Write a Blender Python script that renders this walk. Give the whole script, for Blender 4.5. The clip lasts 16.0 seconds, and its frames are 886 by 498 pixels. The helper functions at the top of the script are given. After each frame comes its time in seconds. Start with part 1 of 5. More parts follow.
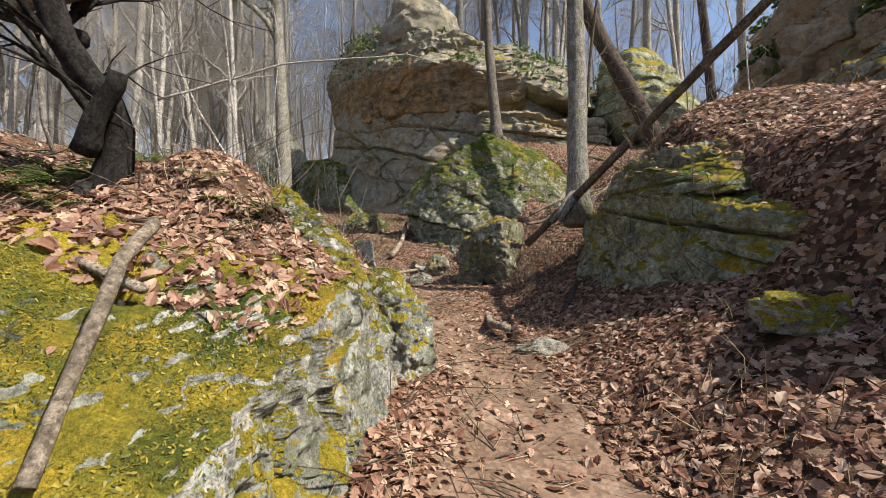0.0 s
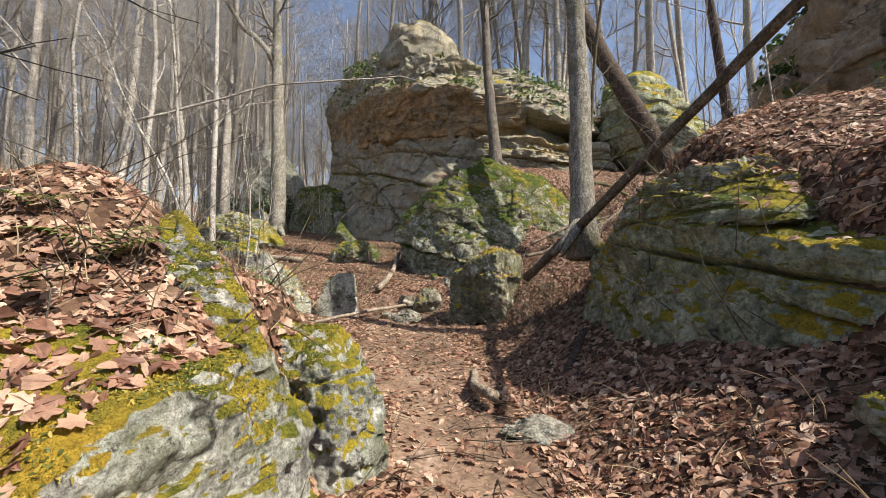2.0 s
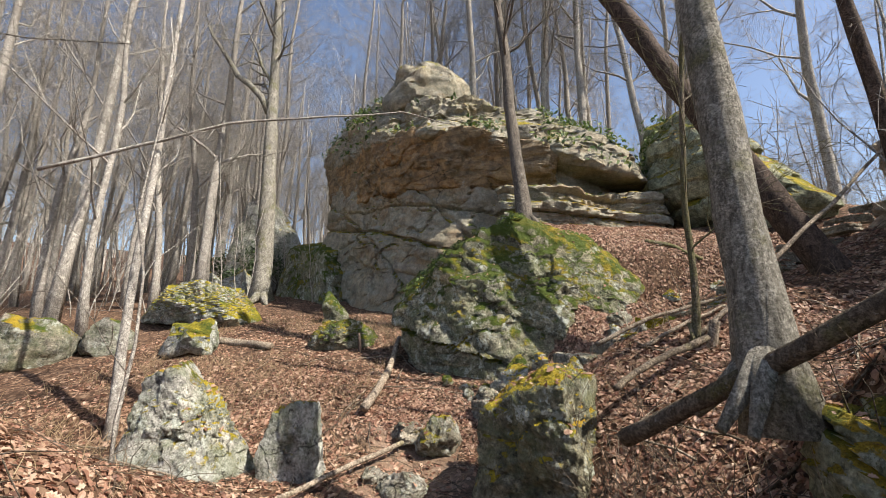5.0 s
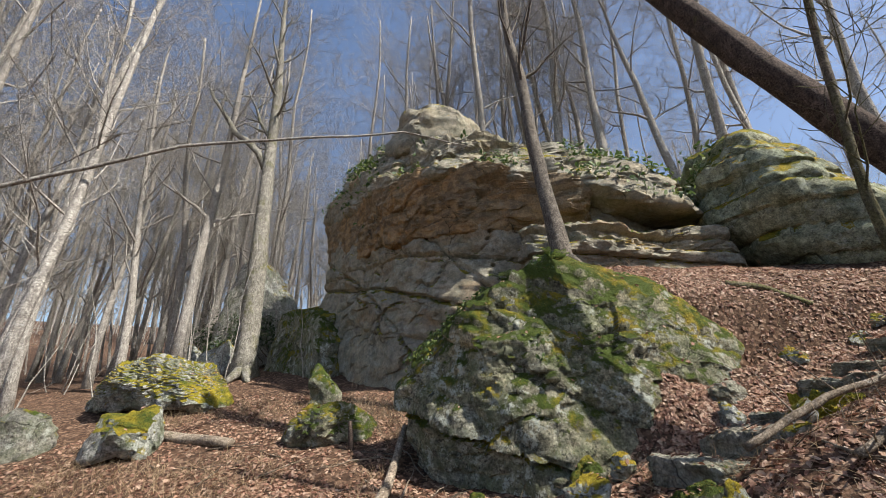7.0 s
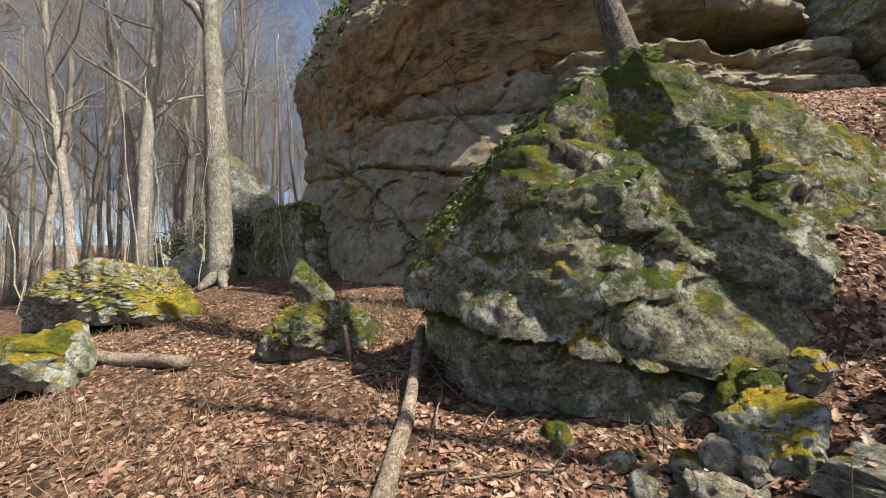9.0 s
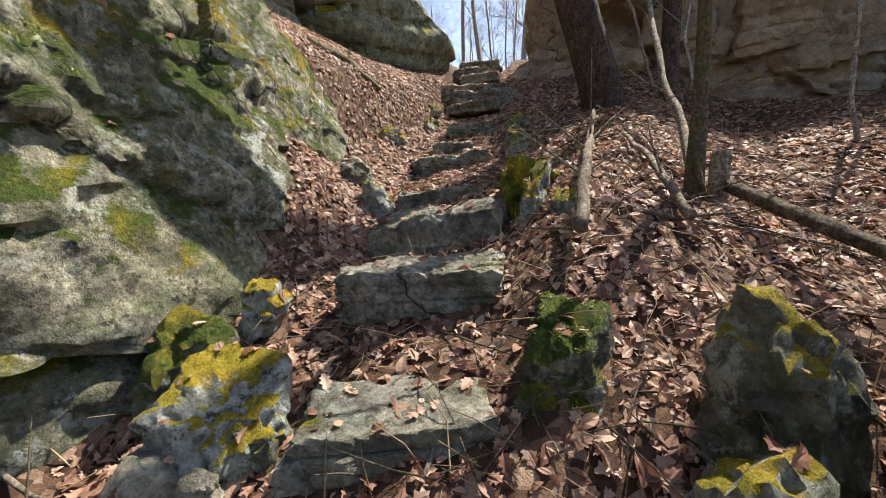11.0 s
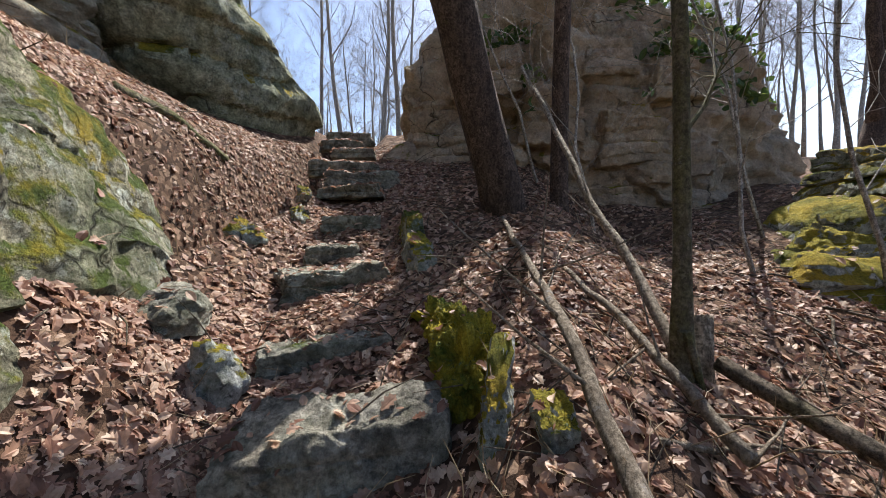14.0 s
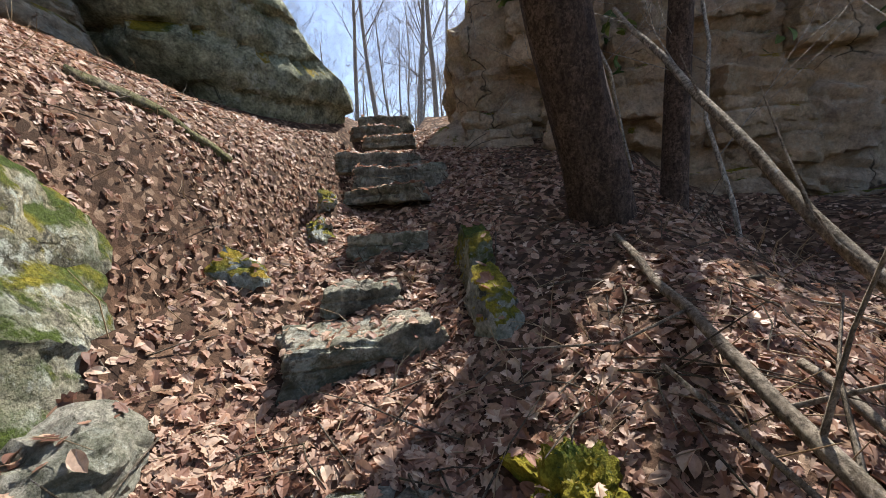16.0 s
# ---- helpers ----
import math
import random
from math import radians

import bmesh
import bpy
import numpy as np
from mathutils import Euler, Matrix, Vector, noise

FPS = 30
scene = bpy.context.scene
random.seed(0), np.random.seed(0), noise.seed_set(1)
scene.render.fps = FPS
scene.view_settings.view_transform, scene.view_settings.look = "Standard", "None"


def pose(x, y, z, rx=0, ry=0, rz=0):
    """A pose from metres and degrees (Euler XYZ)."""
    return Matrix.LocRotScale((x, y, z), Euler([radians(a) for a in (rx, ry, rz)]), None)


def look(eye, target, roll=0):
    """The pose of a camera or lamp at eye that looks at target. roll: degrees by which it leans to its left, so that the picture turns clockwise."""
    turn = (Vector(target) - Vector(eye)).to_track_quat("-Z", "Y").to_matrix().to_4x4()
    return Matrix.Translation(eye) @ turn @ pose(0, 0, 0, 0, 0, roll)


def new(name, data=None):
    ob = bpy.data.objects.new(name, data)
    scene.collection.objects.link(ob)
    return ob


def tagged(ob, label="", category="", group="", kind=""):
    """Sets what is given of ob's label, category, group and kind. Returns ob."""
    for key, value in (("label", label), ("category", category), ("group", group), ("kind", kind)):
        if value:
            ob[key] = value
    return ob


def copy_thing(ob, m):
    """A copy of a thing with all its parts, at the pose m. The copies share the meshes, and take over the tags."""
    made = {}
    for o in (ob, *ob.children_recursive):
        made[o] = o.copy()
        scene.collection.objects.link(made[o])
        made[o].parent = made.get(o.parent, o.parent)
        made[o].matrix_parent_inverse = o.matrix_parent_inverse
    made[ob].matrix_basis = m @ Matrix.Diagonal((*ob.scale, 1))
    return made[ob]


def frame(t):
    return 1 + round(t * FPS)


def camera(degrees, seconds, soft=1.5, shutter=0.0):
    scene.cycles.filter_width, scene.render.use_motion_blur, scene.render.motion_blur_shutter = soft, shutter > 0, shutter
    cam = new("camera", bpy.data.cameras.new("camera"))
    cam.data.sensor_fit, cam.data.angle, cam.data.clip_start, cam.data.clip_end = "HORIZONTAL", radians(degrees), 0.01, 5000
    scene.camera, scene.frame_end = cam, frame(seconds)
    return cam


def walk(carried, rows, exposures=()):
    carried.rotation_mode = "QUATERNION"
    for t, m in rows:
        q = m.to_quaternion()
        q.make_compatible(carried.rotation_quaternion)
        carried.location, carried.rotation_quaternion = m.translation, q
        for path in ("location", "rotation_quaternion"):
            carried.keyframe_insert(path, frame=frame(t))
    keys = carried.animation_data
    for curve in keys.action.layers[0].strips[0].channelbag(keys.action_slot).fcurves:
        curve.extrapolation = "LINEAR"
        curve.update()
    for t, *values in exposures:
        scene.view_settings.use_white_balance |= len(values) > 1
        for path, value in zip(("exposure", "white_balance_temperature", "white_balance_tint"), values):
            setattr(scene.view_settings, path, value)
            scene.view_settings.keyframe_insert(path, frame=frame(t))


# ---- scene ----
cam = camera(95.9, 16.0, soft=0.5)
METRES, EYE, TILT, LEAN, TURN = 12.0, 1.0, 0.0, 0.0, 0.0
ROWS = [
    (0.0, 0.0, 0.0, 0.0, 0.0, 0.0, -0.0),
    (0.5, 0.006, 0.006, 0.005, 0.38, 3.81, 0.42),
    (1.0, 0.0174, 0.0268, 0.0097, 0.46, 6.04, 0.55),
    (1.5, 0.0304, 0.0449, 0.0191, 0.34, 5.8, 0.29),
    (2.0, 0.0231, 0.0675, 0.0108, 0.75, 3.8, -0.25),
    (2.5, 0.0105, 0.0945, 0.0131, 1.29, 1.99, -0.87),
    (3.0, 0.017, 0.1256, 0.0203, 1.83, 1.89, -1.33),
    (3.5, 0.0217, 0.1559, 0.0258, 2.05, 3.57, -1.41),
    (4.0, 0.0162, 0.1956, 0.0488, 1.81, 6.19, -1.23),
    (6.5, 0.0044, 0.4075, 0.0909, 3.77, 18.47, 1.39),
    (7.0, -0.0056, 0.4471, 0.0949, 3.95, 20.52, 1.38),
    (7.5, -0.0136, 0.4928, 0.1009, 4.12, 20.75, 1.31),
    (8.0, -0.0286, 0.5381, 0.1008, 4.44, 18.58, 1.05),
    (8.5, -0.0397, 0.585, 0.0967, 7.13, 14.59, 1.93),
    (9.0, -0.0468, 0.6267, 0.0895, 3.61, 6.71, 4.79),
    (9.5, -0.0387, 0.661, 0.0865, -13.87, -4.29, 6.47),
    (10.0, -0.021, 0.685, 0.076, -35.37, -14.49, 6.8),
    (12.5, 0.0521, 0.7417, 0.1076, -87.37, 5.82, 3.91),
    (13.0, 0.0618, 0.757, 0.1212, -87.56, 2.21, 1.45),
    (13.5, 0.0673, 0.7642, 0.1255, -86.39, -0.93, 0.82),
    (14.0, 0.0854, 0.7607, 0.1236, -85.26, -2.24, 1.94),
    (14.5, 0.1037, 0.7564, 0.1379, -85.51, -2.37, 3.98),
    (15.0, 0.1263, 0.7526, 0.1408, -89.04, -1.86, 6.09),
    (15.5, 0.1526, 0.7688, 0.1525, -86.91, -3.35, 4.58),
    (16.0, 0.1775, 0.7864, 0.1475, -79.67, -4.66, 3.86),
]
walk(cam, [(t, pose(0, 0, EYE, TILT, LEAN, TURN) @ pose(METRES * x, METRES * y, METRES * z, 90 + pitch, roll, yaw)) for t, x, y, z, yaw, pitch, roll in ROWS],
     [(0, 0.88, 6600, 11), (4, 1.08, 6700, 12), (7, 0.82, 6350, 11), (8.5, 0.92, 6600, 11), (9.5, 1.15, 6850, 11), (10, 1.45, 6850, 11), (12.5, 1.0, 6100, 11), (16, 1.18, 6200, 11)])

# ---- world, sun ----
SUN_AZ, SUN_EL = radians(-22), radians(52)          # from +x, turned towards +y
SUN_DIR = Vector((math.cos(SUN_EL) * math.cos(SUN_AZ), math.cos(SUN_EL) * math.sin(SUN_AZ), math.sin(SUN_EL)))
world = bpy.data.worlds.new("sky")
scene.world = world
world.use_nodes = True
wt = world.node_tree
sky = wt.nodes.new("ShaderNodeTexSky")
sky.sky_type, sky.sun_disc = "NISHITA", False
sky.sun_elevation, sky.sun_rotation = SUN_EL, radians(90) - SUN_AZ
sky.air_density, sky.dust_density, sky.ozone_density = 1.0, 1.6, 1.5
wt.links.new(sky.outputs[0], wt.nodes["Background"].inputs[0])
wt.nodes["Background"].inputs[1].default_value = 0.1
sun_data = bpy.data.lights.new("sun", "SUN")
sun_data.energy, sun_data.angle, sun_data.color = 5.0, radians(0.5), (1.0, 0.94, 0.84)
sun = new("sun", sun_data)
sun.matrix_world = look(SUN_DIR * 50, (0, 0, 0))


# ---- materials ----
class Mat:
    """A small writer of node materials."""

    def __init__(self, name, rough=0.9, spec=0.3):
        self.m = bpy.data.materials.new(name)
        self.m.use_nodes = True
        self.t = self.m.node_tree
        self.b = self.t.nodes["Principled BSDF"]
        self.b.inputs["Roughness"].default_value = rough
        self.b.inputs["Specular IOR Level"].default_value = spec
        self.co = self.t.nodes.new("ShaderNodeTexCoord").outputs["Object"]
        self.geo = self.t.nodes.new("ShaderNodeNewGeometry")

    def put(self, socket, value):
        if hasattr(value, "is_output"):
            self.t.links.new(value, socket)
        elif isinstance(value, tuple) and len(value) == 3 and socket.type == "RGBA":
            socket.default_value = (*value, 1)
        else:
            socket.default_value = value

    def noise(self, scale, detail=4, rough=0.6, vec=None, stretch=None, distort=0.0):
        v = vec or self.co
        if stretch:
            mp = self.t.nodes.new("ShaderNodeMapping")
            mp.inputs["Scale"].default_value = stretch
            self.t.links.new(v, mp.inputs[0])
            v = mp.outputs[0]
        n = self.t.nodes.new("ShaderNodeTexNoise")
        self.t.links.new(v, n.inputs["Vector"])
        n.inputs["Scale"].default_value, n.inputs["Detail"].default_value = scale, detail
        n.inputs["Roughness"].default_value, n.inputs["Distortion"].default_value = rough, distort
        return n.outputs["Fac"]

    def bent(self, scale, amount):
        """The place, shifted by a noise."""
        n, m, a = (self.t.nodes.new(k) for k in ("ShaderNodeTexNoise", "ShaderNodeVectorMath", "ShaderNodeVectorMath"))
        m.operation, a.operation = "SCALE", "ADD"
        n.inputs["Scale"].default_value, n.inputs["Detail"].default_value, m.inputs["Scale"].default_value = scale, 4, amount
        self.t.links.new(self.co, n.inputs["Vector"]), self.t.links.new(n.outputs["Color"], m.inputs[0])
        self.t.links.new(m.outputs[0], a.inputs[0]), self.t.links.new(self.co, a.inputs[1])
        return a.outputs[0]

    def cells(self, scale, out="Distance", feature="F1", vec=None):
        n = self.t.nodes.new("ShaderNodeTexVoronoi")
        n.feature = feature
        self.t.links.new(vec or self.co, n.inputs["Vector"])
        n.inputs["Scale"].default_value = scale
        return n.outputs[out]

    def ramp(self, fac, stops):
        r = self.t.nodes.new("ShaderNodeValToRGB")
        while len(r.color_ramp.elements) < len(stops):
            r.color_ramp.elements.new(0.5)
        for e, (p, c) in zip(r.color_ramp.elements, stops):
            e.position = p
            e.color = (*c, 1) if isinstance(c, tuple) else (c, c, c, 1)
        self.t.links.new(fac, r.inputs[0])
        return r.outputs[0]

    def mix(self, fac, a, b, mode="MIX"):
        n = self.t.nodes.new("ShaderNodeMix")
        n.data_type, n.blend_type = "RGBA", mode
        self.put(n.inputs[0], fac), self.put(n.inputs[6], a), self.put(n.inputs[7], b)
        return n.outputs[2]

    def math(self, op, a, b=0.0, c=0.0):
        n = self.t.nodes.new("ShaderNodeMath")
        n.operation = op
        for s, v in zip(n.inputs, (a, b, c)):
            self.put(s, v)
        return n.outputs[0]

    def up(self):
        n = self.t.nodes.new("ShaderNodeSeparateXYZ")
        self.t.links.new(self.geo.outputs["Normal"], n.inputs[0])
        return n.outputs[2]

    def height(self):
        n = self.t.nodes.new("ShaderNodeSeparateXYZ")
        self.t.links.new(self.geo.outputs["Position"], n.inputs[0])
        return n.outputs[2]

    def random(self):
        return self.t.nodes.new("ShaderNodeObjectInfo").outputs["Random"]

    def bump(self, height, strength=0.5, distance=0.02, under=None):
        n = self.t.nodes.new("ShaderNodeBump")
        n.inputs["Strength"].default_value, n.inputs["Distance"].default_value = strength, distance
        self.t.links.new(height, n.inputs["Height"])
        if under:
            self.t.links.new(under, n.inputs["Normal"])
        return n.outputs[0]

    def end(self, colour, normal=None, rough=None):
        self.put(self.b.inputs["Base Color"], colour)
        if normal:
            self.t.links.new(normal, self.b.inputs["Normal"])
        if rough:
            self.t.links.new(rough, self.b.inputs["Roughness"])
        return self.m


MOSS_DEEP, MOSS_GOLD = (0.06, 0.085, 0.014), (0.34, 0.265, 0.025)


def rock_material(name, base, dark, warm, moss=0.5, lichen=0.5, moss_up=0.5, layers=0.0, gold=0.5, climb=None, speckle=0.6):
    """Weathered sandstone with lichen crusts and moss on its upper sides."""
    k = Mat(name, 0.92, 0.2)
    big, mid, fine = k.noise(0.7, 5), k.noise(3.2, 7, 0.7), k.noise(32, 6, 0.75)
    col = k.mix(k.ramp(big, [(0.35, 0.0), (0.65, 1.0)]), base, warm)
    col = k.mix(k.ramp(mid, [(0.42, 0.0), (0.66, 0.9)]), col, dark)
    if layers:
        bed = k.noise(1.1, 6, 0.6, stretch=(0.5, 0.5, 7.0))
        col = k.mix(k.ramp(bed, [(0.47, 0.0), (0.60, layers)]), col, dark)
        iron = k.noise(0.55, 5, 0.6, stretch=(0.6, 0.6, 2.0))
        col = k.mix(k.ramp(iron, [(0.54, 0.0), (0.68, 0.55)]), col, (0.33, 0.20, 0.09))
    col = k.mix(speckle, col, k.ramp(fine, [(0.34, 0.02), (0.66, 0.98)]), "OVERLAY")
    col = k.mix(speckle, col, k.ramp(k.noise(9, 7, 0.7), [(0.36, 0.12), (0.62, 0.85)]), "OVERLAY")
    green = k.ramp(k.noise(2.1, 6, 0.75), [(0.44, 0.0), (0.60, 1.0)])
    col = k.mix(k.math("MULTIPLY", green, 0.55 * lichen), col, (0.15, 0.18, 0.085))
    crust = k.math("MULTIPLY", k.ramp(k.noise(7, 8, 0.8), [(0.52, 0.0), (0.57, 1.0)]), k.ramp(k.noise(1.3, 4), [(0.43, 0.0), (0.58, 1.0)]))
    col = k.mix(k.math("MULTIPLY", crust, lichen), col, k.mix(fine, (0.30, 0.33, 0.26), (0.66, 0.68, 0.60)))
    spot = k.ramp(k.noise(11, 6, 0.75), [(0.57, 0.0), (0.63, 0.85)])
    col = k.mix(k.math("MULTIPLY", spot, min(1.0, lichen)), col, (0.03, 0.03, 0.025))
    seam = k.cells(0.9, feature="DISTANCE_TO_EDGE", vec=k.bent(1.3, 0.9))
    split = k.math("MULTIPLY", k.ramp(seam, [(0.0, 1.0), (0.009, 0.0)]), k.ramp(k.noise(0.9, 3), [(0.5, 0.0), (0.58, 0.8)]))
    col = k.mix(split, col, (0.018, 0.017, 0.014))
    lean = k.math("MULTIPLY_ADD", k.up(), moss_up, k.noise(2.3, 8, 0.75))
    if climb:
        low, high, gain = climb
        lean = k.math("ADD", lean, k.math("MULTIPLY", k.ramp(k.math("MULTIPLY_ADD", k.height(), 1 / (high - low), -low / (high - low)), [(0.0, 0.0), (1.0, 1.0)]), gain))
    cover = k.ramp(k.math("ADD", lean, moss - 1.0), [(0.43, 0.0), (0.50, 1.0)])
    tone = k.mix(k.ramp(k.noise(2.2, 6, 0.7), [(0.62 - 0.4 * gold, 0.0), (0.84 - 0.4 * gold, 1.0)]), MOSS_DEEP, MOSS_GOLD)
    tone = k.mix(k.ramp(k.noise(1.1, 5, 0.7), [(0.52, 0.0), (0.64, 0.8 * gold)]), tone, (0.36, 0.20, 0.025))
    tone = k.mix(0.8, tone, k.ramp(k.noise(55, 5, 0.85), [(0.3, 0.1), (0.7, 0.95)]), "OVERLAY")
    col = k.mix(cover, col, tone)
    n = k.bump(k.math("SUBTRACT", mid, split), 0.9, 0.1)
    n = k.bump(k.noise(9, 7, 0.75), 0.8, 0.05, n)
    n = k.bump(k.math("ADD", fine, k.math("MULTIPLY", cover, k.noise(60, 4, 0.85))), 0.9, 0.03, n)
    return k.end(col, n)


def moss_material():
    k = Mat("moss", 0.95, 0.15)
    col = k.mix(k.ramp(k.noise(4, 5, 0.7), [(0.38, 0.0), (0.62, 1.0)]), MOSS_DEEP, MOSS_GOLD)
    col = k.mix(0.6, col, k.ramp(k.noise(70, 3, 0.8), [(0.3, 0.15), (0.7, 0.9)]), "OVERLAY")
    return k.end(col, k.bump(k.noise(80, 4, 0.8), 1.0, 0.02))


def bark_material(name, pale, dark, moss=0.2):
    k = Mat(name, 0.92, 0.15)
    ridges = k.noise(11, 8, 0.75, stretch=(2.2, 2.2, 0.6), distort=0.4)
    col = k.mix(k.ramp(ridges, [(0.36, 0.0), (0.62, 1.0)]), dark, pale)
    col = k.mix(k.ramp(k.noise(6, 6, 0.75), [(0.52, 0.0), (0.6, 0.7)]), col, tuple(min(1, 1.25 * c) for c in pale))
    col = k.mix(k.ramp(k.noise(2.4, 5, 0.7), [(0.72 - moss, 0.0), (0.85 - moss, 0.7)]), col, (0.12, 0.12, 0.035))
    fine = k.noise(48, 6, 0.8)
    col = k.mix(0.75, col, k.ramp(fine, [(0.36, 0.05), (0.64, 0.92)]), "OVERLAY")
    col = k.mix(k.ramp(k.noise(13, 6, 0.8), [(0.58, 0.0), (0.63, 0.8)]), col, dark)
    col = k.mix(k.ramp(k.noise(9, 7, 0.8), [(0.6, 0.0), (0.65, 0.75)]), col, tuple(0.35 * c + 0.3 for c in pale) if pale[0] > 0.18 else pale)
    col = k.mix(k.ramp(k.random(), [(0.0, 0.0), (1.0, 0.35)]), col, dark)
    return k.end(col, k.bump(fine, 0.8, 0.012, k.bump(ridges, 0.9, 0.03)))


def litter_material():
    """Trodden leaf litter and soil under the loose leaves."""
    k = Mat("leaf_litter_soil", 0.95, 0.15)
    soil, leaf = k.noise(0.8, 5), k.cells(22, "Color")
    bits = k.t.nodes.new("ShaderNodeSeparateColor")
    k.t.links.new(leaf, bits.inputs[0])
    # darkened tones: shade in the gaps between leaves is put into this colour
    col = k.ramp(bits.outputs[0], [(0.0, (0.03, 0.018, 0.012)), (0.4, (0.075, 0.042, 0.026)), (0.75, (0.16, 0.095, 0.06)), (1.0, (0.32, 0.22, 0.15))])
    col = k.mix(k.ramp(soil, [(0.4, 0.0), (0.7, 0.7)]), col, (0.055, 0.034, 0.022))
    col = k.mix(0.6, col, k.ramp(k.noise(45, 5, 0.75), [(0.25, 0.15), (0.75, 0.9)]), "OVERLAY")
    n = k.bump(bits.outputs[1], 0.7, 0.02)
    return k.end(col, k.bump(k.noise(60, 4, 0.8), 0.9, 0.012, n))


def trail_material():
    k = Mat("trodden_trail_soil", 0.95, 0.15)
    col = k.ramp(k.noise(2.5, 6, 0.7), [(0.3, (0.085, 0.055, 0.038)), (0.55, (0.18, 0.12, 0.082)), (0.75, (0.30, 0.235, 0.185))])
    bits = k.t.nodes.new("ShaderNodeSeparateColor")
    k.t.links.new(k.cells(45, "Color"), bits.inputs[0])
    col = k.mix(0.5, col, k.ramp(bits.outputs[0], [(0.0, 0.2), (1.0, 0.85)]), "OVERLAY")
    return k.end(col, k.bump(bits.outputs[1], 0.8, 0.012))


def leaf_material(name, stops, patches=0.0):
    k = Mat(name, 0.55, 0.4)
    tone = k.ramp(k.geo.outputs["Random Per Island"], stops)
    col = k.mix(0.45, tone, k.ramp(k.noise(35, 4, 0.7), [(0.3, 0.2), (0.7, 0.8)]), "OVERLAY")
    col = k.mix(k.ramp(k.noise(2.2, 5, 0.7), [(0.46, 0.0), (0.62, patches)]), col, k.mix(1.0, col, (0.5, 0.45, 0.41), "MULTIPLY"))
    k.end(col)
    thin, both = k.t.nodes.new("ShaderNodeBsdfTranslucent"), k.t.nodes.new("ShaderNodeMixShader")
    k.put(thin.inputs["Color"], col)
    both.inputs[0].default_value = 0.35
    k.t.links.new(k.b.outputs[0], both.inputs[1]), k.t.links.new(thin.outputs[0], both.inputs[2])
    k.t.links.new(both.outputs[0], k.t.nodes["Material Output"].inputs[0])
    return k.m


M_ROCK = rock_material("grey_sandstone", (0.22, 0.215, 0.185), (0.075, 0.075, 0.065), (0.27, 0.23, 0.165), 0.72, 0.8, 0.35)
M_CLIFF = rock_material("cliff_sandstone", (0.37, 0.355, 0.30), (0.17, 0.16, 0.13), (0.42, 0.35, 0.24), 0.62, 0.35, 0.5, 0.2, speckle=0.25)
M_BAND = rock_material("rusty_sandstone", (0.36, 0.27, 0.165), (0.13, 0.10, 0.07), (0.42, 0.26, 0.12), 0.35, 0.2, 0.3, 0.5, speckle=0.25)
M_BLOCK = rock_material("orange_moss_sandstone", (0.20, 0.205, 0.15), (0.05, 0.052, 0.036), (0.26, 0.23, 0.15), 0.70, 0.9, 0.5, 0.0, 0.8)
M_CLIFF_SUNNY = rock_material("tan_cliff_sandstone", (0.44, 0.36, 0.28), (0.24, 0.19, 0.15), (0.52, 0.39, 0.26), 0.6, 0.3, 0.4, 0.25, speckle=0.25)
M_MOSSROCK = rock_material("mossy_sandstone", (0.24, 0.24, 0.19), (0.045, 0.047, 0.035), (0.30, 0.275, 0.19), 0.88, 1.0, 0.27, 0.0, 0.3)
M_BOULDER = rock_material("boulder_sandstone", (0.25, 0.245, 0.19), (0.055, 0.055, 0.04), (0.33, 0.29, 0.19), 0.765, 1.0, 0.3, 0.0, 0.3, (1.5, 3.8, 0.2), 0.75)
M_GREEN = rock_material("green_stained_sandstone", (0.34, 0.365, 0.255), (0.10, 0.11, 0.07), (0.38, 0.37, 0.25), 0.58, 0.6, 0.75, 0.0, 0.6)
M_PALE = rock_material("pale_lichened_sandstone", (0.44, 0.45, 0.42), (0.10, 0.10, 0.095), (0.46, 0.43, 0.36), 0.58, 1.0, 0.55, 0.0, 0.75)
M_STEP = rock_material("step_sandstone", (0.29, 0.275, 0.235), (0.075, 0.07, 0.055), (0.33, 0.285, 0.215), 0.72, 0.5, 0.12)
M_MOSS = moss_material()
M_BARK = bark_material("grey_bark", (0.34, 0.32, 0.27), (0.10, 0.09, 0.07), 0.2)
M_BARK_FAR = bark_material("pale_grey_bark", (0.48, 0.45, 0.395), (0.17, 0.15, 0.13), 0.08)
M_BARK_DARK = bark_material("dark_reddish_bark", (0.13, 0.095, 0.075), (0.04, 0.03, 0.025), 0.06)
M_BARK_BLACK = bark_material("charred_bark", (0.05, 0.045, 0.04), (0.012, 0.011, 0.01), 0.0)
M_DEAD = bark_material("weathered_dead_wood", (0.36, 0.30, 0.23), (0.13, 0.10, 0.07), 0.12)
M_LOG = bark_material("brown_dead_bark", (0.19, 0.155, 0.115), (0.065, 0.05, 0.037), 0.16)
M_BARK_BROWN = bark_material("brown_grey_bark", (0.19, 0.165, 0.135), (0.06, 0.05, 0.042), 0.1)
M_MOSSBARK = bark_material("mossy_rotten_bark", (0.25, 0.21, 0.16), (0.07, 0.056, 0.043), 0.32)
M_LITTER, M_TRAIL = litter_material(), trail_material()
M_GOLDMOSS = rock_material("golden_moss_rock", (0.44, 0.45, 0.42), (0.08, 0.08, 0.07), (0.46, 0.44, 0.38), 0.61, 1.0, 0.78, 0.0, 0.62)
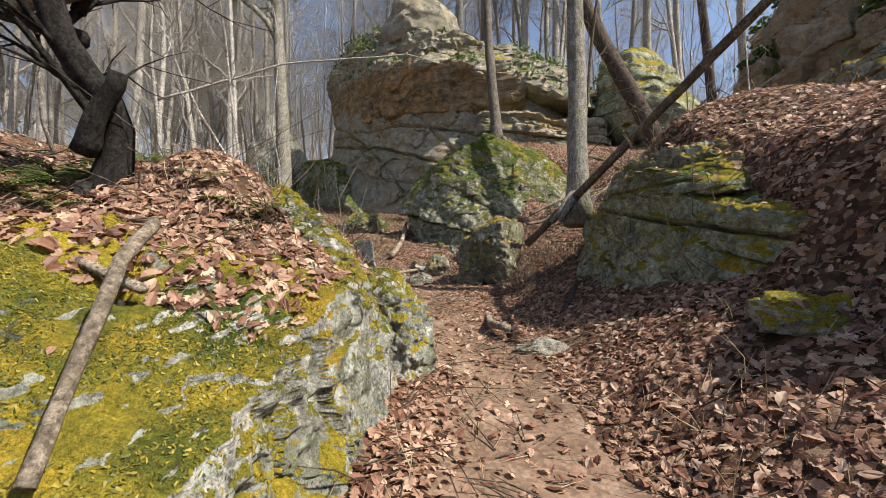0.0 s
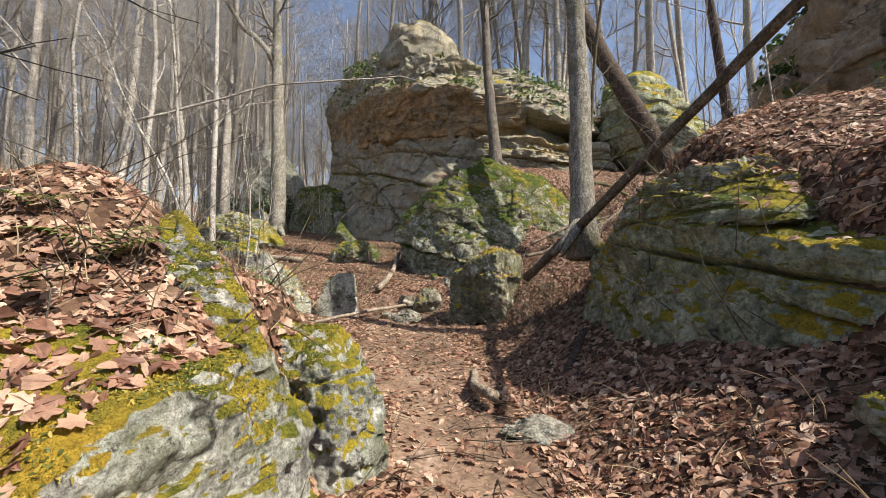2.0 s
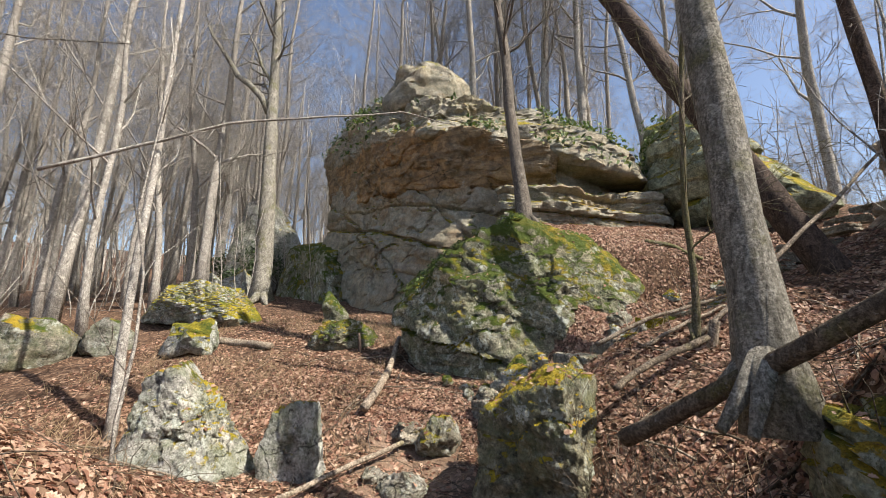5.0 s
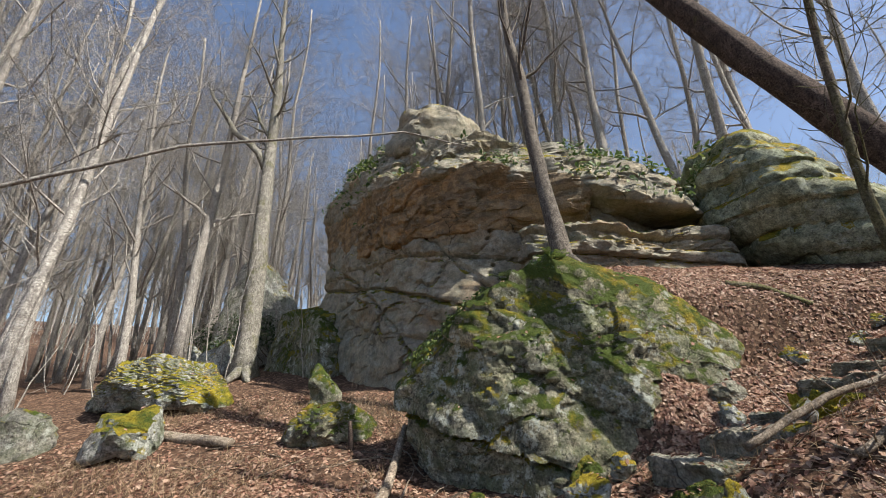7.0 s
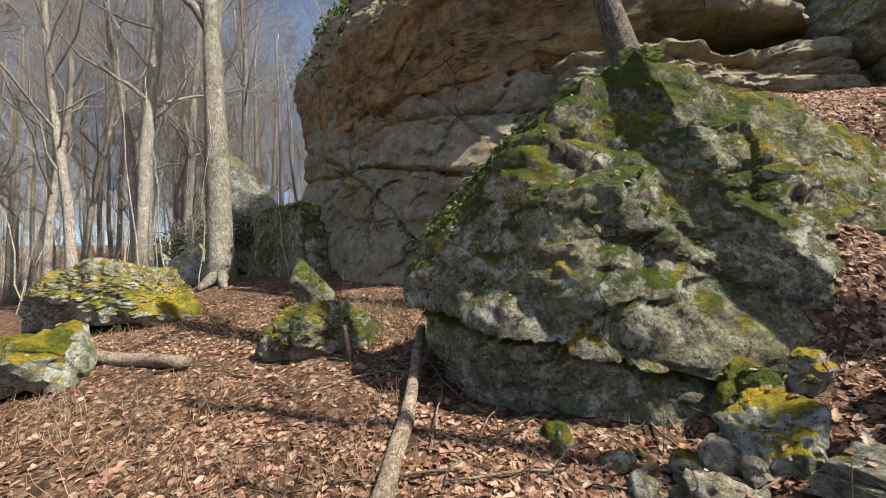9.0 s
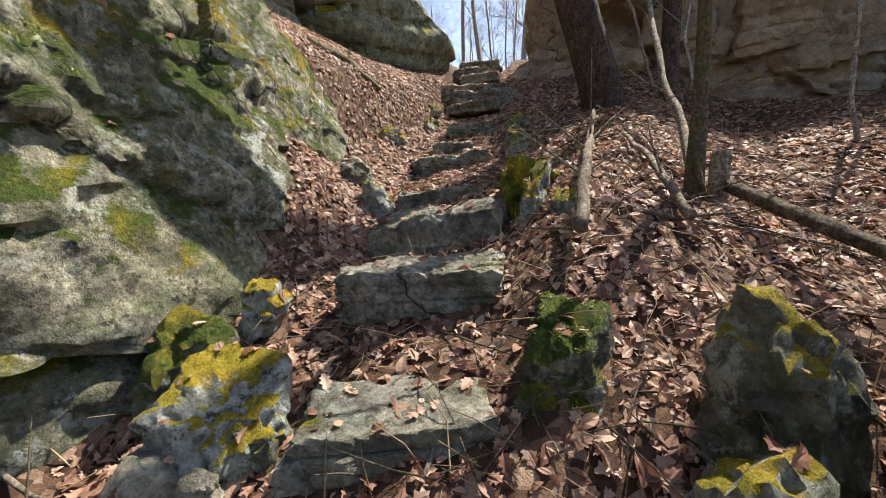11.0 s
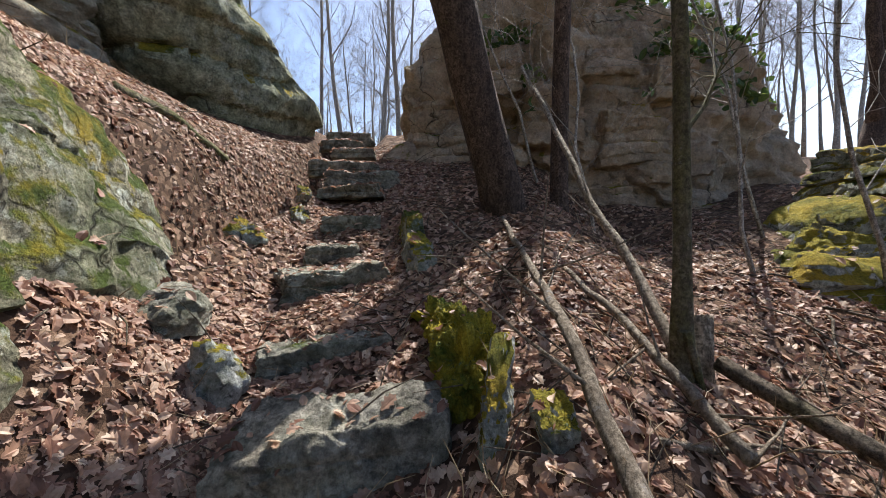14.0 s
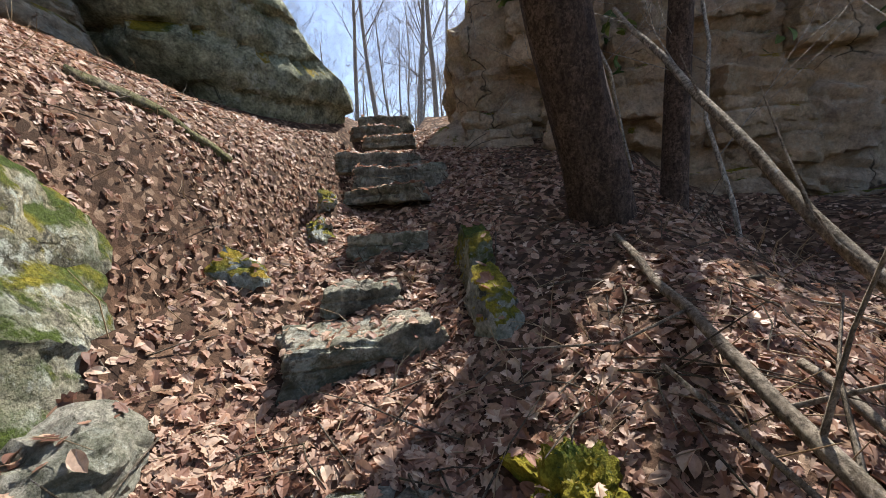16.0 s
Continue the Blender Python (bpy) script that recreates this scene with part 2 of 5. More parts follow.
M_LEAF = leaf_material("dry_oak_leaves", [(0.0, (0.12, 0.055, 0.035)), (0.25, (0.26, 0.13, 0.085)), (0.5, (0.38, 0.225, 0.15)), (0.8, (0.47, 0.31, 0.215)), (1.0, (0.60, 0.45, 0.33))], 0.3)
M_FERN = leaf_material("fern_leaves", [(0.0, (0.035, 0.07, 0.02)), (0.6, (0.09, 0.14, 0.035)), (1.0, (0.20, 0.24, 0.06))])
M_TUFT = leaf_material("moss_shoots", [(0.0, (0.045, 0.065, 0.012)), (0.4, (0.12, 0.13, 0.02)), (0.75, (0.28, 0.22, 0.03)), (1.0, (0.40, 0.30, 0.05))])
M_SHRUB = leaf_material("evergreen_leaves", [(0.0, (0.025, 0.045, 0.018)), (0.7, (0.06, 0.095, 0.035)), (1.0, (0.14, 0.18, 0.07))])
M_STRAW = leaf_material("dry_stalks", [(0.0, (0.20, 0.13, 0.07)), (1.0, (0.48, 0.37, 0.23))])


# ---- building ----
def soft(a, b, v):
    u = np.clip((v - a) / (b - a), 0, 1)
    return u * u * (3 - 2 * u)


def link_mesh(name, verts, faces, material, parent=None, smooth=True):
    me = bpy.data.meshes.new(name)
    me.from_pydata([tuple(v) for v in verts], [], [tuple(f) for f in faces])
    if smooth:
        me.polygons.foreach_set("use_smooth", [True] * len(me.polygons))
    me.materials.append(material)
    me.update()
    ob = new(name, me)
    if parent:
        ob.parent = parent
    return ob


def fbm(p, scale, octaves=4, seed=0.0):
    return noise.fractal(Vector(p) * scale + Vector((seed, seed * 1.7, seed * 0.6)), 1.0, 2.0, octaves)


# ---- ground ----
def trail_rise(y):
    return np.interp(y, [-60, 0, 3.5, 5, 7, 8.7, 9.5, 10, 11, 12, 14, 18, 30, 60, 400], [-3, 0, 0.13, 0.19, 0.31, 0.46, 0.8, 0.98, 1.22, 1.45, 2.05, 3.0, 5.0, 9, 30])


def cliff_line(x):
    return np.interp(x, [-9, -5.5, 0, 5, 9, 14], [27, 20.5, 16.2, 14.8, 13.2, 12.5])


def ground_z(x, y):
    """The lie of the land: a trodden hollow, a bank on either hand, a stair slope, and the plateau behind the cliffs."""
    x, y = np.asarray(x, float), np.asarray(y, float)
    low = trail_rise(y)
    near = soft(1.4, 2.3, y)
    shift = 1.15 * soft(3.2, 4.7, y)
    left = (0.45 + 0.4 * near) * soft(0.42 - 0.12 * near + shift, 1.3 - 0.55 * near + 1.3 * shift, -x) + 0.34 * np.clip(-x - 1.2, 0, 4)
    left = left + 0.3 * np.exp(-((x + 2.3) / 0.7) ** 2 - ((y - 3.4) / 0.8) ** 2) + 0.5 * np.exp(-((x + 1.5) / 0.6) ** 2 - ((y - 2.8) / 0.55) ** 2)
    left = left * (1 - soft(4.2, 7.6, y + 0.25 * x))
    far_left = 0.05 * np.clip(-x - 6, 0, 40)
    right = 0.6 * np.clip(x - 1.0, 0, 1) + 0.5 * np.clip(x - 2.0, 0, 3) + 0.2 * np.clip(x - 5, 0, 30)
    right = right + 0.75 * soft(2.05, 2.7, x) * (1 - soft(5.6 - 0.8 * soft(2.6, 3.4, x), 6.9 - 0.8 * soft(2.6, 3.4, x), y)) * (1 - 0.6 * soft(3.5, 6, x))
    right = right + 0.6 * soft(2.15, 2.7, x) * (1 - soft(3.1, 4.6, x)) * np.exp(-((y - 4.6) / 0.95) ** 2)
    right = right * (1 - soft(7.0, 9.0, y))
    hollow = low + left + right - far_left
    stair = np.interp(x, [0.3, 0.8, 1.5, 2.5, 4.0, 6.2, 9.5, 70], [0.85, 1.08, 1.34, 1.68, 2.25, 3.2, 4.6, 8.0]) - 0.12 * np.clip(8.8 - y, 0, 3) + 0.2 * np.exp(-((y - 8.7) / 0.45) ** 2) * soft(1.6, 2.4, x) * (1 - soft(4, 5, x))
    hill = soft(10.2 + 0.1 * np.clip(x - 2, 0, 5) + 0.22 * np.clip(x - 5.5, 0, 3), 12.5 + 0.25 * np.clip(x - 2, 0, 4), y) * np.maximum(1.0, 3.6 - 0.38 * x) * (1 - soft(8.4, 10.0, x))
    line = np.interp(x, [0.4, 1.2, 2.0, 2.7, 3.2, 4.0, 5.6, 7.0, 9.0], [9.1, 9.3, 9.55, 9.75, 10.0, 10.25, 10.45, 11.0, 11.7])
    stair = stair + hill - 0.06 * (1 - soft(0.35, 0.7, np.abs(y - line))) * soft(0.5, 1.2, x)
    stair = stair + 0.42 * np.exp(-((x - 2.2) / 0.5) ** 2 - ((y - 10.75) / 0.33) ** 2)
    stair = stair - 0.9 * np.exp(-((x - 5.9) / 0.8) ** 2 - ((y - 7.0) / 0.9) ** 2)
    w = soft(0.2 + 0.5 * soft(9, 8, y), 1.1 + 0.6 * soft(9, 8, y), x) * soft(6.3, 8.3, y)
    w2 = soft(0.3, 1.6, x - 0.25 * (y - 11)) * soft(11, 12, y)
    w = np.where(y > 11, w2, w)
    z = hollow * (1 - w) + np.where(y > 11, np.maximum(stair, hollow), stair) * w
    behind = soft(0.3, 2.5, y - cliff_line(x)) * soft(-9, -3, x) * (1 - soft(8.2, 9.0, x))
    z = z + behind * np.maximum(0, 7.6 + 0.05 * (y - 16) - z)
    z = z + 10 * soft(36, 115, np.hypot(x, y - 8)) * soft(8, -12, x)
    east = soft(9.6, 12, x) * (1 - soft(9.2, 10.6, y)) * soft(4.0, 6.5, y)
    z = z + east * np.maximum(0, 6.3 + 0.03 * x - z)
    return z


def ground_at(x, y):
    return float(ground_z(x, y)) + 0.05 * fbm((x, y, 0), 1.1, 4)


def trail_centre(y):
    return np.interp(y, [-5, 0, 3, 4, 5, 7, 8.5, 10], [0.3, 0.35, 0.42, 0.2, -0.15, -0.35, -0.45, -0.6])


def build_ground():
    fine = np.concatenate([np.arange(-9, -4, 0.25), np.arange(-4, 6, 0.09), np.arange(6, 16, 0.25)])
    xs = np.concatenate([[-600, -300, -150, -90, -60, -45, -35, -28, -22, -18, -15, -12.5, -10.5], fine, [17, 19, 22, 26, 32, 40, 55, 80, 150, 300, 600]])
    fy = np.concatenate([np.arange(-3, 0, 0.25), np.arange(0, 12.5, 0.09), np.arange(12.5, 24, 0.25)])
    ys = np.concatenate([[-600, -300, -120, -60, -30, -18, -12, -8, -5], fy, [25, 27, 30, 34, 40, 48, 60, 80, 120, 200, 350, 600]])
    gx, gy = np.meshgrid(xs, ys)
    z = ground_z(gx, gy)
    verts = []
    for x, y, h in zip(gx.ravel(), gy.ravel(), z.ravel()):
        d = 0.0
        if -30 < x < 30 and -10 < y < 40:
            path = math.exp(-((x - float(trail_centre(y))) / 0.45) ** 2) if y < 9 else 0.0
            d = 0.05 * fbm((x, y, 0), 1.1, 4) + (1 - 0.7 * path) * 0.025 * fbm((x, y, 3), 6, 3) - 0.05 * path
        verts.append((x, y, h + d))
    n = len(xs)
    faces = [(j * n + i, j * n + i + 1, (j + 1) * n + i + 1, (j + 1) * n + i) for j in range(len(ys) - 1) for i in range(n - 1)]
    ob = link_mesh("ground", verts, faces, M_LITTER)
    ob.data.materials.append(M_TRAIL)
    for p in ob.data.polygons:
        c = p.center
        if -1 < c.y < 9.2 and abs(c.x - float(trail_centre(c.y))) < 0.42 + (0.22 if c.y > 4.3 else 0.0) + 0.25 * fbm((c.x, c.y, 0), 1.6, 3):
            p.material_index = 1
    return tagged(ob, "sloping forest floor of brown leaf litter and trodden soil", "ground", kind="structure")


# ---- rocks ----
BALLS = {}


def ball(level):
    """Directions and triangles of a geodesic ball."""
    if level not in BALLS:
        bm = bmesh.new()
        bmesh.ops.create_icosphere(bm, subdivisions=level, radius=1)
        BALLS[level] = np.array([v.co[:] for v in bm.verts]), [[v.index for v in f.verts] for f in bm.faces]
        bm.free()
    return BALLS[level]


def broken(v, often, seed):
    """Height of a face that has split into tilted flakes."""
    q = Vector((v.x, v.y, v.z * 1.5)) * often + Vector((seed, seed * 0.7, 0)) + 0.22 * noise.noise_vector(v * often * 1.7)
    dist, spots = noise.voronoi(q)
    keep = 0.5 + 0.5 * min(1.0, (dist[1] - dist[0]) / 0.13)
    rise = 0.0
    for share, spot in ((keep, spots[0]), (1 - keep, spots[1])):
        c = noise.cell_vector(spot * 37.3)
        rise += share * (c.x - 0.5 + 1.5 * (c - HALF).dot(q - spot))
    return rise


HALF = Vector((0.5, 0.5, 0.5))


def rock_verts(corners, level=5, rounding=14.0, rough=0.06, grain=0.015, beds=0.0, bed_height=0.35, tilt=(0, 0), cracks=(), seed=0.0, scale=1.3, joints=0.0, joint_scale=1.2, undercut=(), facets=None):
    """A block with the given corners, its edges worn round, its sides uneven, layered and cracked."""
    bm = bmesh.new()
    for c in corners:
        bm.verts.new(c)
    bmesh.ops.convex_hull(bm, input=bm.verts)
    pts = np.array(corners, float)
    mid = (pts.max(0) + pts.min(0)) / 2
    half = np.maximum((pts.max(0) - pts.min(0)) / 2, 0.05)
    normals, offsets = [], []
    for f in bm.faces:
        f.normal_update()
        nrm = np.array(f.normal) * half
        off = float(np.dot(np.array(f.normal), np.array(f.verts[0].co) - mid))
        if off < 0:
            nrm, off = -nrm, -off
        ln = np.linalg.norm(nrm)
        if ln > 1e-6 and off > 1e-4:
            normals.append(nrm / ln), offsets.append(off / ln)
    bm.free()
    d, faces = ball(level)
    ratio = np.clip(d @ np.array(normals).T, 0, None) / np.array(offsets)
    top = ratio.max(1)
    r = 1 / (top * (np.exp(rounding * (ratio / top[:, None] - 1)).sum(1)) ** (1 / rounding))
    p = mid + d * r[:, None] * half
    out = []
    size = min(1.6, float(np.prod(half)) ** (1 / 3))
    if facets is None:
        facets = ((0.5 / size, 0.11 * size), (1.5 / size, 0.045 * size)) + (((3.4, 0.028),) if level > 6 else ())
    for q, w in zip(p, d):
        v = Vector(q)
        way = Vector(w * half[::-1].mean()).normalized()
        push = rough * fbm(v, scale, 4, seed) + grain * fbm(v, scale * 7, 3, seed)
        push -= rough * 0.8 * max(0.0, noise.noise(v * scale * 0.8 + Vector((seed + 9, 0, 0))) - 0.1)
        for often, amount in facets:
            push += amount * broken(v, often, seed)
        if beds:
            level_z = (v.z + tilt[0] * v.x + tilt[1] * v.y) / bed_height + 0.35 * fbm(v, 0.5, 2, seed)
            ridge = level_z - math.floor(level_z)
            push += beds * ((noise.cell(Vector((math.floor(level_z) + seed, 3.3, 1.7))) - 0.5) - 0.9 * max(0.0, 1 - 7 * min(ridge, 1 - ridge)))
        if joints:
            near_far = noise.voronoi(Vector((v.x, v.y, v.z * 1.7)) * joint_scale + Vector((seed, 0, 0)) + 0.25 * noise.noise_vector(v * 1.5))[0]
            gap = near_far[1] - near_far[0]
            push -= joints * max(0.0, 1 - gap / 0.05) * (0.3 + noise.noise(v * 1.1 + Vector((seed, 4, 0)))) + 0.15 * joints * near_far[0]
        for place, normal, width, deep in cracks:
            away = abs((v - Vector(place)).dot(Vector(normal).normalized()) + 0.05 * fbm(v, 1.5, 3, seed))
            push -= deep * max(0.0, 1 - away / width)
        for place, normal, amount in undercut:
            below = -(v - Vector(place)).dot(Vector(normal).normalized()) + 0.03 * fbm(v, 1.5, 3, seed)
            push -= amount * min(1.0, max(0.0, below / 0.05))
        out.append(v + way * push)
    return out, faces


def rock(name, corners, material, label, category="rock", parent=None, group="", **shape):
    if material is M_MOSS:
        shape.setdefault("facets", ())
    verts, faces = rock_verts(corners, **shape)
    ob = link_mesh(name, verts, faces, material, parent)
    ob.data.set_sharp_from_angle(angle=radians(34))
    return ob if parent else tagged(ob, label, category, group)


def box_corners(x, y, z, wx, wy, wz, turn=0.0, taper=0.8, skew=0.15, seed=0):
    """Eight jittered corners of a block that stands at (x, y) with its foot at z."""
    rng = random.Random(seed)
    c, s = math.cos(radians(turn)), math.sin(radians(turn))
    out = []
    for k in (0, 1):
        for i, j in ((-1, -1), (1, -1), (1, 1), (-1, 1)):
            f = taper if k else 1.0
            a = i * wx / 2 * f * (1 + rng.uniform(-skew, skew))
            b = j * wy / 2 * f * (1 + rng.uniform(-skew, skew))
            out.append((x + c * a - s * b, y + s * a + c * b, z + k * wz * (1 + rng.uniform(-skew, skew))))
    return out


def lump_corners(x, y, z, wx, wy, wz, turn=0.0, taper=0.8, skew=0.15, seed=0):
    """Corners of an irregular stone: a broad uneven foot, a broken waist and a smaller sloping top."""
    rng = random.Random(seed * 7 + 1)
    c, s = math.cos(radians(turn)), math.sin(radians(turn))
    lean = rng.uniform(-0.35, 0.35)
    out = []
    for level, wide, count in ((0.0, 0.95, 6), (0.55, 1.0, 7), (1.0, taper * 0.72, 5)):
        start = rng.uniform(0, 6.28)
        for k in range(count):
            a = start + 6.28 * (k + rng.uniform(-0.3, 0.3)) / count
            r = wide * (1 + rng.uniform(-1.4, 1.0) * skew)
            u, v = wx / 2 * r * math.cos(a) * 1.12, wy / 2 * r * math.sin(a) * 1.12
            rise = level * (1 + (lean * math.cos(a) + rng.uniform(-skew, skew) if level else 0))
            out.append((x + c * u - s * v, y + s * u + c * v, z + wz * rise))
    return out


def stone(name, x, y, size, material, label, turn=0.0, sink=0.12, seed=1, group="", level=4, category="stone", z=None, **shape):
    foot = (ground_at(x, y) if z is None else z) - sink
    return rock(name, lump_corners(x, y, foot, *size, turn, shape.pop("taper", 0.8), shape.pop("skew", 0.18), seed), material, label, category,
                group=group, level=level, seed=seed * 3.1, rough=shape.pop("rough", 0.08), grain=shape.pop("grain", 0.03), scale=shape.pop("scale", 2.8), rounding=shape.pop("rounding", 45.0), **shape)


# ---- wood ----
def tube(verts, faces, pts, radii, sides=6, wob=0.0, seed=0.0, caps=True):
    """Adds a tapered, knotty tube along pts."""
    base, n = len(verts), len(pts)
    side = Vector((1, 0.13, 0.07))
    for i, (p, r) in enumerate(zip(pts, radii)):
        along = (pts[min(i + 1, n - 1)] - pts[max(i - 1, 0)]).normalized()
        side = (side - along * side.dot(along)).normalized()
        other = along.cross(side)
        for k in range(sides):
            a = 2 * math.pi * k / sides
            rr = r * (1 + (wob * fbm((p.x * 2 + math.cos(a), p.y * 2 + math.sin(a), p.z * 1.2), 1.4, 3, seed) if wob else 0))
            verts.append(p + side * (math.cos(a) * rr) + other * (math.sin(a) * rr))
    for i in range(n - 1):
        for k in range(sides):
            a, b = base + i * sides + k, base + i * sides + (k + 1) % sides
            faces.append((a, b, b + sides, a + sides))
    if not caps:
        return
    faces.append(tuple(base + (n - 1) * sides + k for k in range(sides)))
    faces.append(tuple(base + k for k in reversed(range(sides))))


def bent(a, b, steps, sway, rng):
    """A wavering line from a to b."""
    a, b = Vector(a), Vector(b)
    off, seed = (b - a).length * sway, rng.uniform(0, 99)
    out = []
    for i in range(steps + 1):
        u = i / steps
        w = Vector((noise.noise(Vector((u * 3, seed, 0))), noise.noise(Vector((u * 3, seed, 5))), noise.noise(Vector((u * 3, seed, 9)))))
        out.append(a.lerp(b, u) + w * off * math.sin(math.pi * min(1, u * 1.0)) ** 0.5)
    return out


def branch(verts, faces, start, way, length, radius, depth, rng, lift=0.25):
    """A limb that wavers upward, with side twigs."""
    steps = (2, 4, 5, 5)[depth]
    p, w, pts, radii = Vector(start), Vector(way).normalized(), [Vector(start)], [radius]
    for i in range(steps):
        w = (w + Vector((rng.gauss(0, 0.16), rng.gauss(0, 0.16), rng.gauss(lift * 0.35, 0.12)))).normalized()
        p = p + w * (length / steps)
        pts.append(p.copy()), radii.append(max(0.0035, radius * (1 - 0.85 * (i + 1) / steps)))
        if depth > 0:
            for k in range(rng.choice((1, 1, 2)) if i else 1):
                side = w.cross(Vector((rng.gauss(0, 1), rng.gauss(0, 1), rng.gauss(0, 1)))).normalized()
                branch(verts, faces, p, w * 0.75 + side * rng.uniform(0.5, 0.95), length * rng.uniform(0.34, 0.6), radii[-1] * rng.uniform(0.5, 0.75), depth - 1, rng, lift)
    tube(verts, faces, pts, radii, 5 if radius > 0.03 else 3, caps=False)


def tree(name, base, top, r0, r1, material, label, limbs=8, reach=3.0, depth=2, seed=0, first=0.45, group="", sway=0.02, flare=1.5, forks=(), sides=10, steps=14, category="tree"):
    """A leafless tree: a tapered trunk with a flared foot, and a crown of limbs and twigs."""
    rng = random.Random(seed)
    base, top = Vector(base), Vector(top)
    ob = tagged(new(name), label, category, group)
    ob.location = base
    line = bent((0, 0, -0.25), top - base, steps, sway, rng)
    radii = [(r0 + (r1 - r0) * (i / steps) ** 0.9) * (1 + (flare - 1) * math.exp(-max(0, line[i].z) / 0.22)) for i in range(steps + 1)]
    v, f = [], []
    tube(v, f, line, radii, sides, 0.18, seed)
    roots = []
    for k in range(3 if flare > 1.3 else 0):
        a = rng.uniform(0, 6.28)
        way = Vector((math.cos(a), math.sin(a), 0))
        rv, rf = [], []
        roots.append((rv, rf))
        tube(rv, rf, [way * r0 * 0.5 + Vector((0, 0, 0.22)), way * r0 * 1.6 + Vector((0, 0, 0.02)), way * r0 * 3.0 + Vector((0, 0, -0.2))], [r0 * 0.5, r0 * 0.4, r0 * 0.2], 6)
    link_mesh("trunk", v, f, material, ob)
    for rv, rf in roots:
        link_mesh("root", rv, rf, material, ob)
    v, f = [], []
    for k in range(limbs):
        u = first + (0.98 - first) * (k + rng.random()) / limbs
        i = min(steps - 1, int(u * steps))
        p = line[i].lerp(line[i + 1], u * steps - i)
        a = rng.uniform(0, 6.28)
        r = r0 + (r1 - r0) * u
        branch(v, f, p, (math.cos(a), math.sin(a), rng.uniform(0.5, 1.3)), reach * (1.25 - 0.6 * u) * rng.uniform(0.6, 1.1), r * rng.uniform(0.25, 0.45), depth, rng)
    if v:
        link_mesh("crown", v, f, material, ob)
    for a, b, ra, rb, twigs in forks:
        v, f = [], []
        pts = bent(Vector(a) - base, Vector(b) - base, 7, 0.06, rng)
        rr = [ra + (rb - ra) * i / 7 for i in range(8)]
        tube(v, f, pts, rr, 8, 0.15, seed)
        for k in range(twigs):
            i = rng.randint(2, 7)
            branch(v, f, pts[i], (rng.gauss(0, 1), rng.gauss(0, 1), 0.6), rng.uniform(0.5, 1.0) * reach * 0.6, rr[i] * 0.5, max(1, depth - 1), rng)
        link_mesh("limb", v, f, material, ob)
    return ob


def log(name, pts, r0, r1, material, label, category="log", seed=0, twigs=0, sides=8, sway=0.02, wob=0.2, steps=8):
    """A fallen stem or stick along the line pts."""
    rng = random.Random(seed)
    line = []
    for a, b in zip(pts, pts[1:]):
        line += bent(a, b, steps, sway, rng)[0 if not line else 1:]
    n = len(line)
    v, f = [], []
    radii = [r0 + (r1 - r0) * i / (n - 1) for i in range(n)]
    tube(v, f, line, radii, sides, wob, seed)
    grown = []
    for k in range(twigs):
        i = rng.randint(n // 4, n - 1)
        tv, tf = [], []
        branch(tv, tf, line[i], (rng.gauss(0, 1), rng.gauss(0, 1), rng.gauss(0.4, 0.6)), rng.uniform(0.3, 0.8), radii[i] * 0.4, 0, rng)
        grown.append((tv, tf))
    ob = tagged(link_mesh(name, v, f, material), label, category)
    for tv, tf in grown:
        link_mesh("twig", tv, tf, material, ob)
    return ob



# ---- leaves and small growth ----
OAK = [(0, 0), (0.10, 0.06), (0.14, 0.2), (0.30, 0.28), (0.17, 0.4), (0.36, 0.56), (0.18, 0.66), (0.26, 0.82), (0.08, 0.88), (0, 1.0)]
OVAL = [(0, 0), (0.12, 0.1), (0.22, 0.3), (0.26, 0.5), (0.2, 0.75), (0, 1.0)]


def leaf_shape(half, curl, fold, twist=0.0):
    """Vertices and two faces of one curled leaf, 1 long, folded along its midrib."""
    def at(x, y):
        return (x, y - 0.5, curl * math.sin(y * 2.6) + fold * abs(x) + twist * x * y)
    rib = [at(0, y) for y in (0, 0.35, 0.7, 1.0)]
    right, left = [at(x, y) for x, y in half[1:-1]], [at(-x, y) for x, y in half[1:-1]]
    n, m = len(rib), len(right)
    f = [tuple(reversed(range(n))) + tuple(range(n, n + m)), tuple(range(n)) + tuple(reversed(range(n + m, n + 2 * m)))]
    return np.array(rib + right + left, float), f


SHOOT = [(np.array([(-0.28, -0.5, 0), (0.28, -0.5, 0), (0.12, 0.5, 0.25), (-0.12, 0.5, 0.25)]), [(0, 1, 2, 3)])]
LEAVES = [leaf_shape(OAK, 0.12, 0.35, 0.3), leaf_shape(OAK, -0.1, 0.15, -0.2), leaf_shape(OVAL, 0.16, 0.4, 0.3), leaf_shape(OVAL, -0.07, 0.15), leaf_shape(OAK, 0.2, -0.25, 0.2), leaf_shape(OAK, 0.05, 0.1, -0.3)]


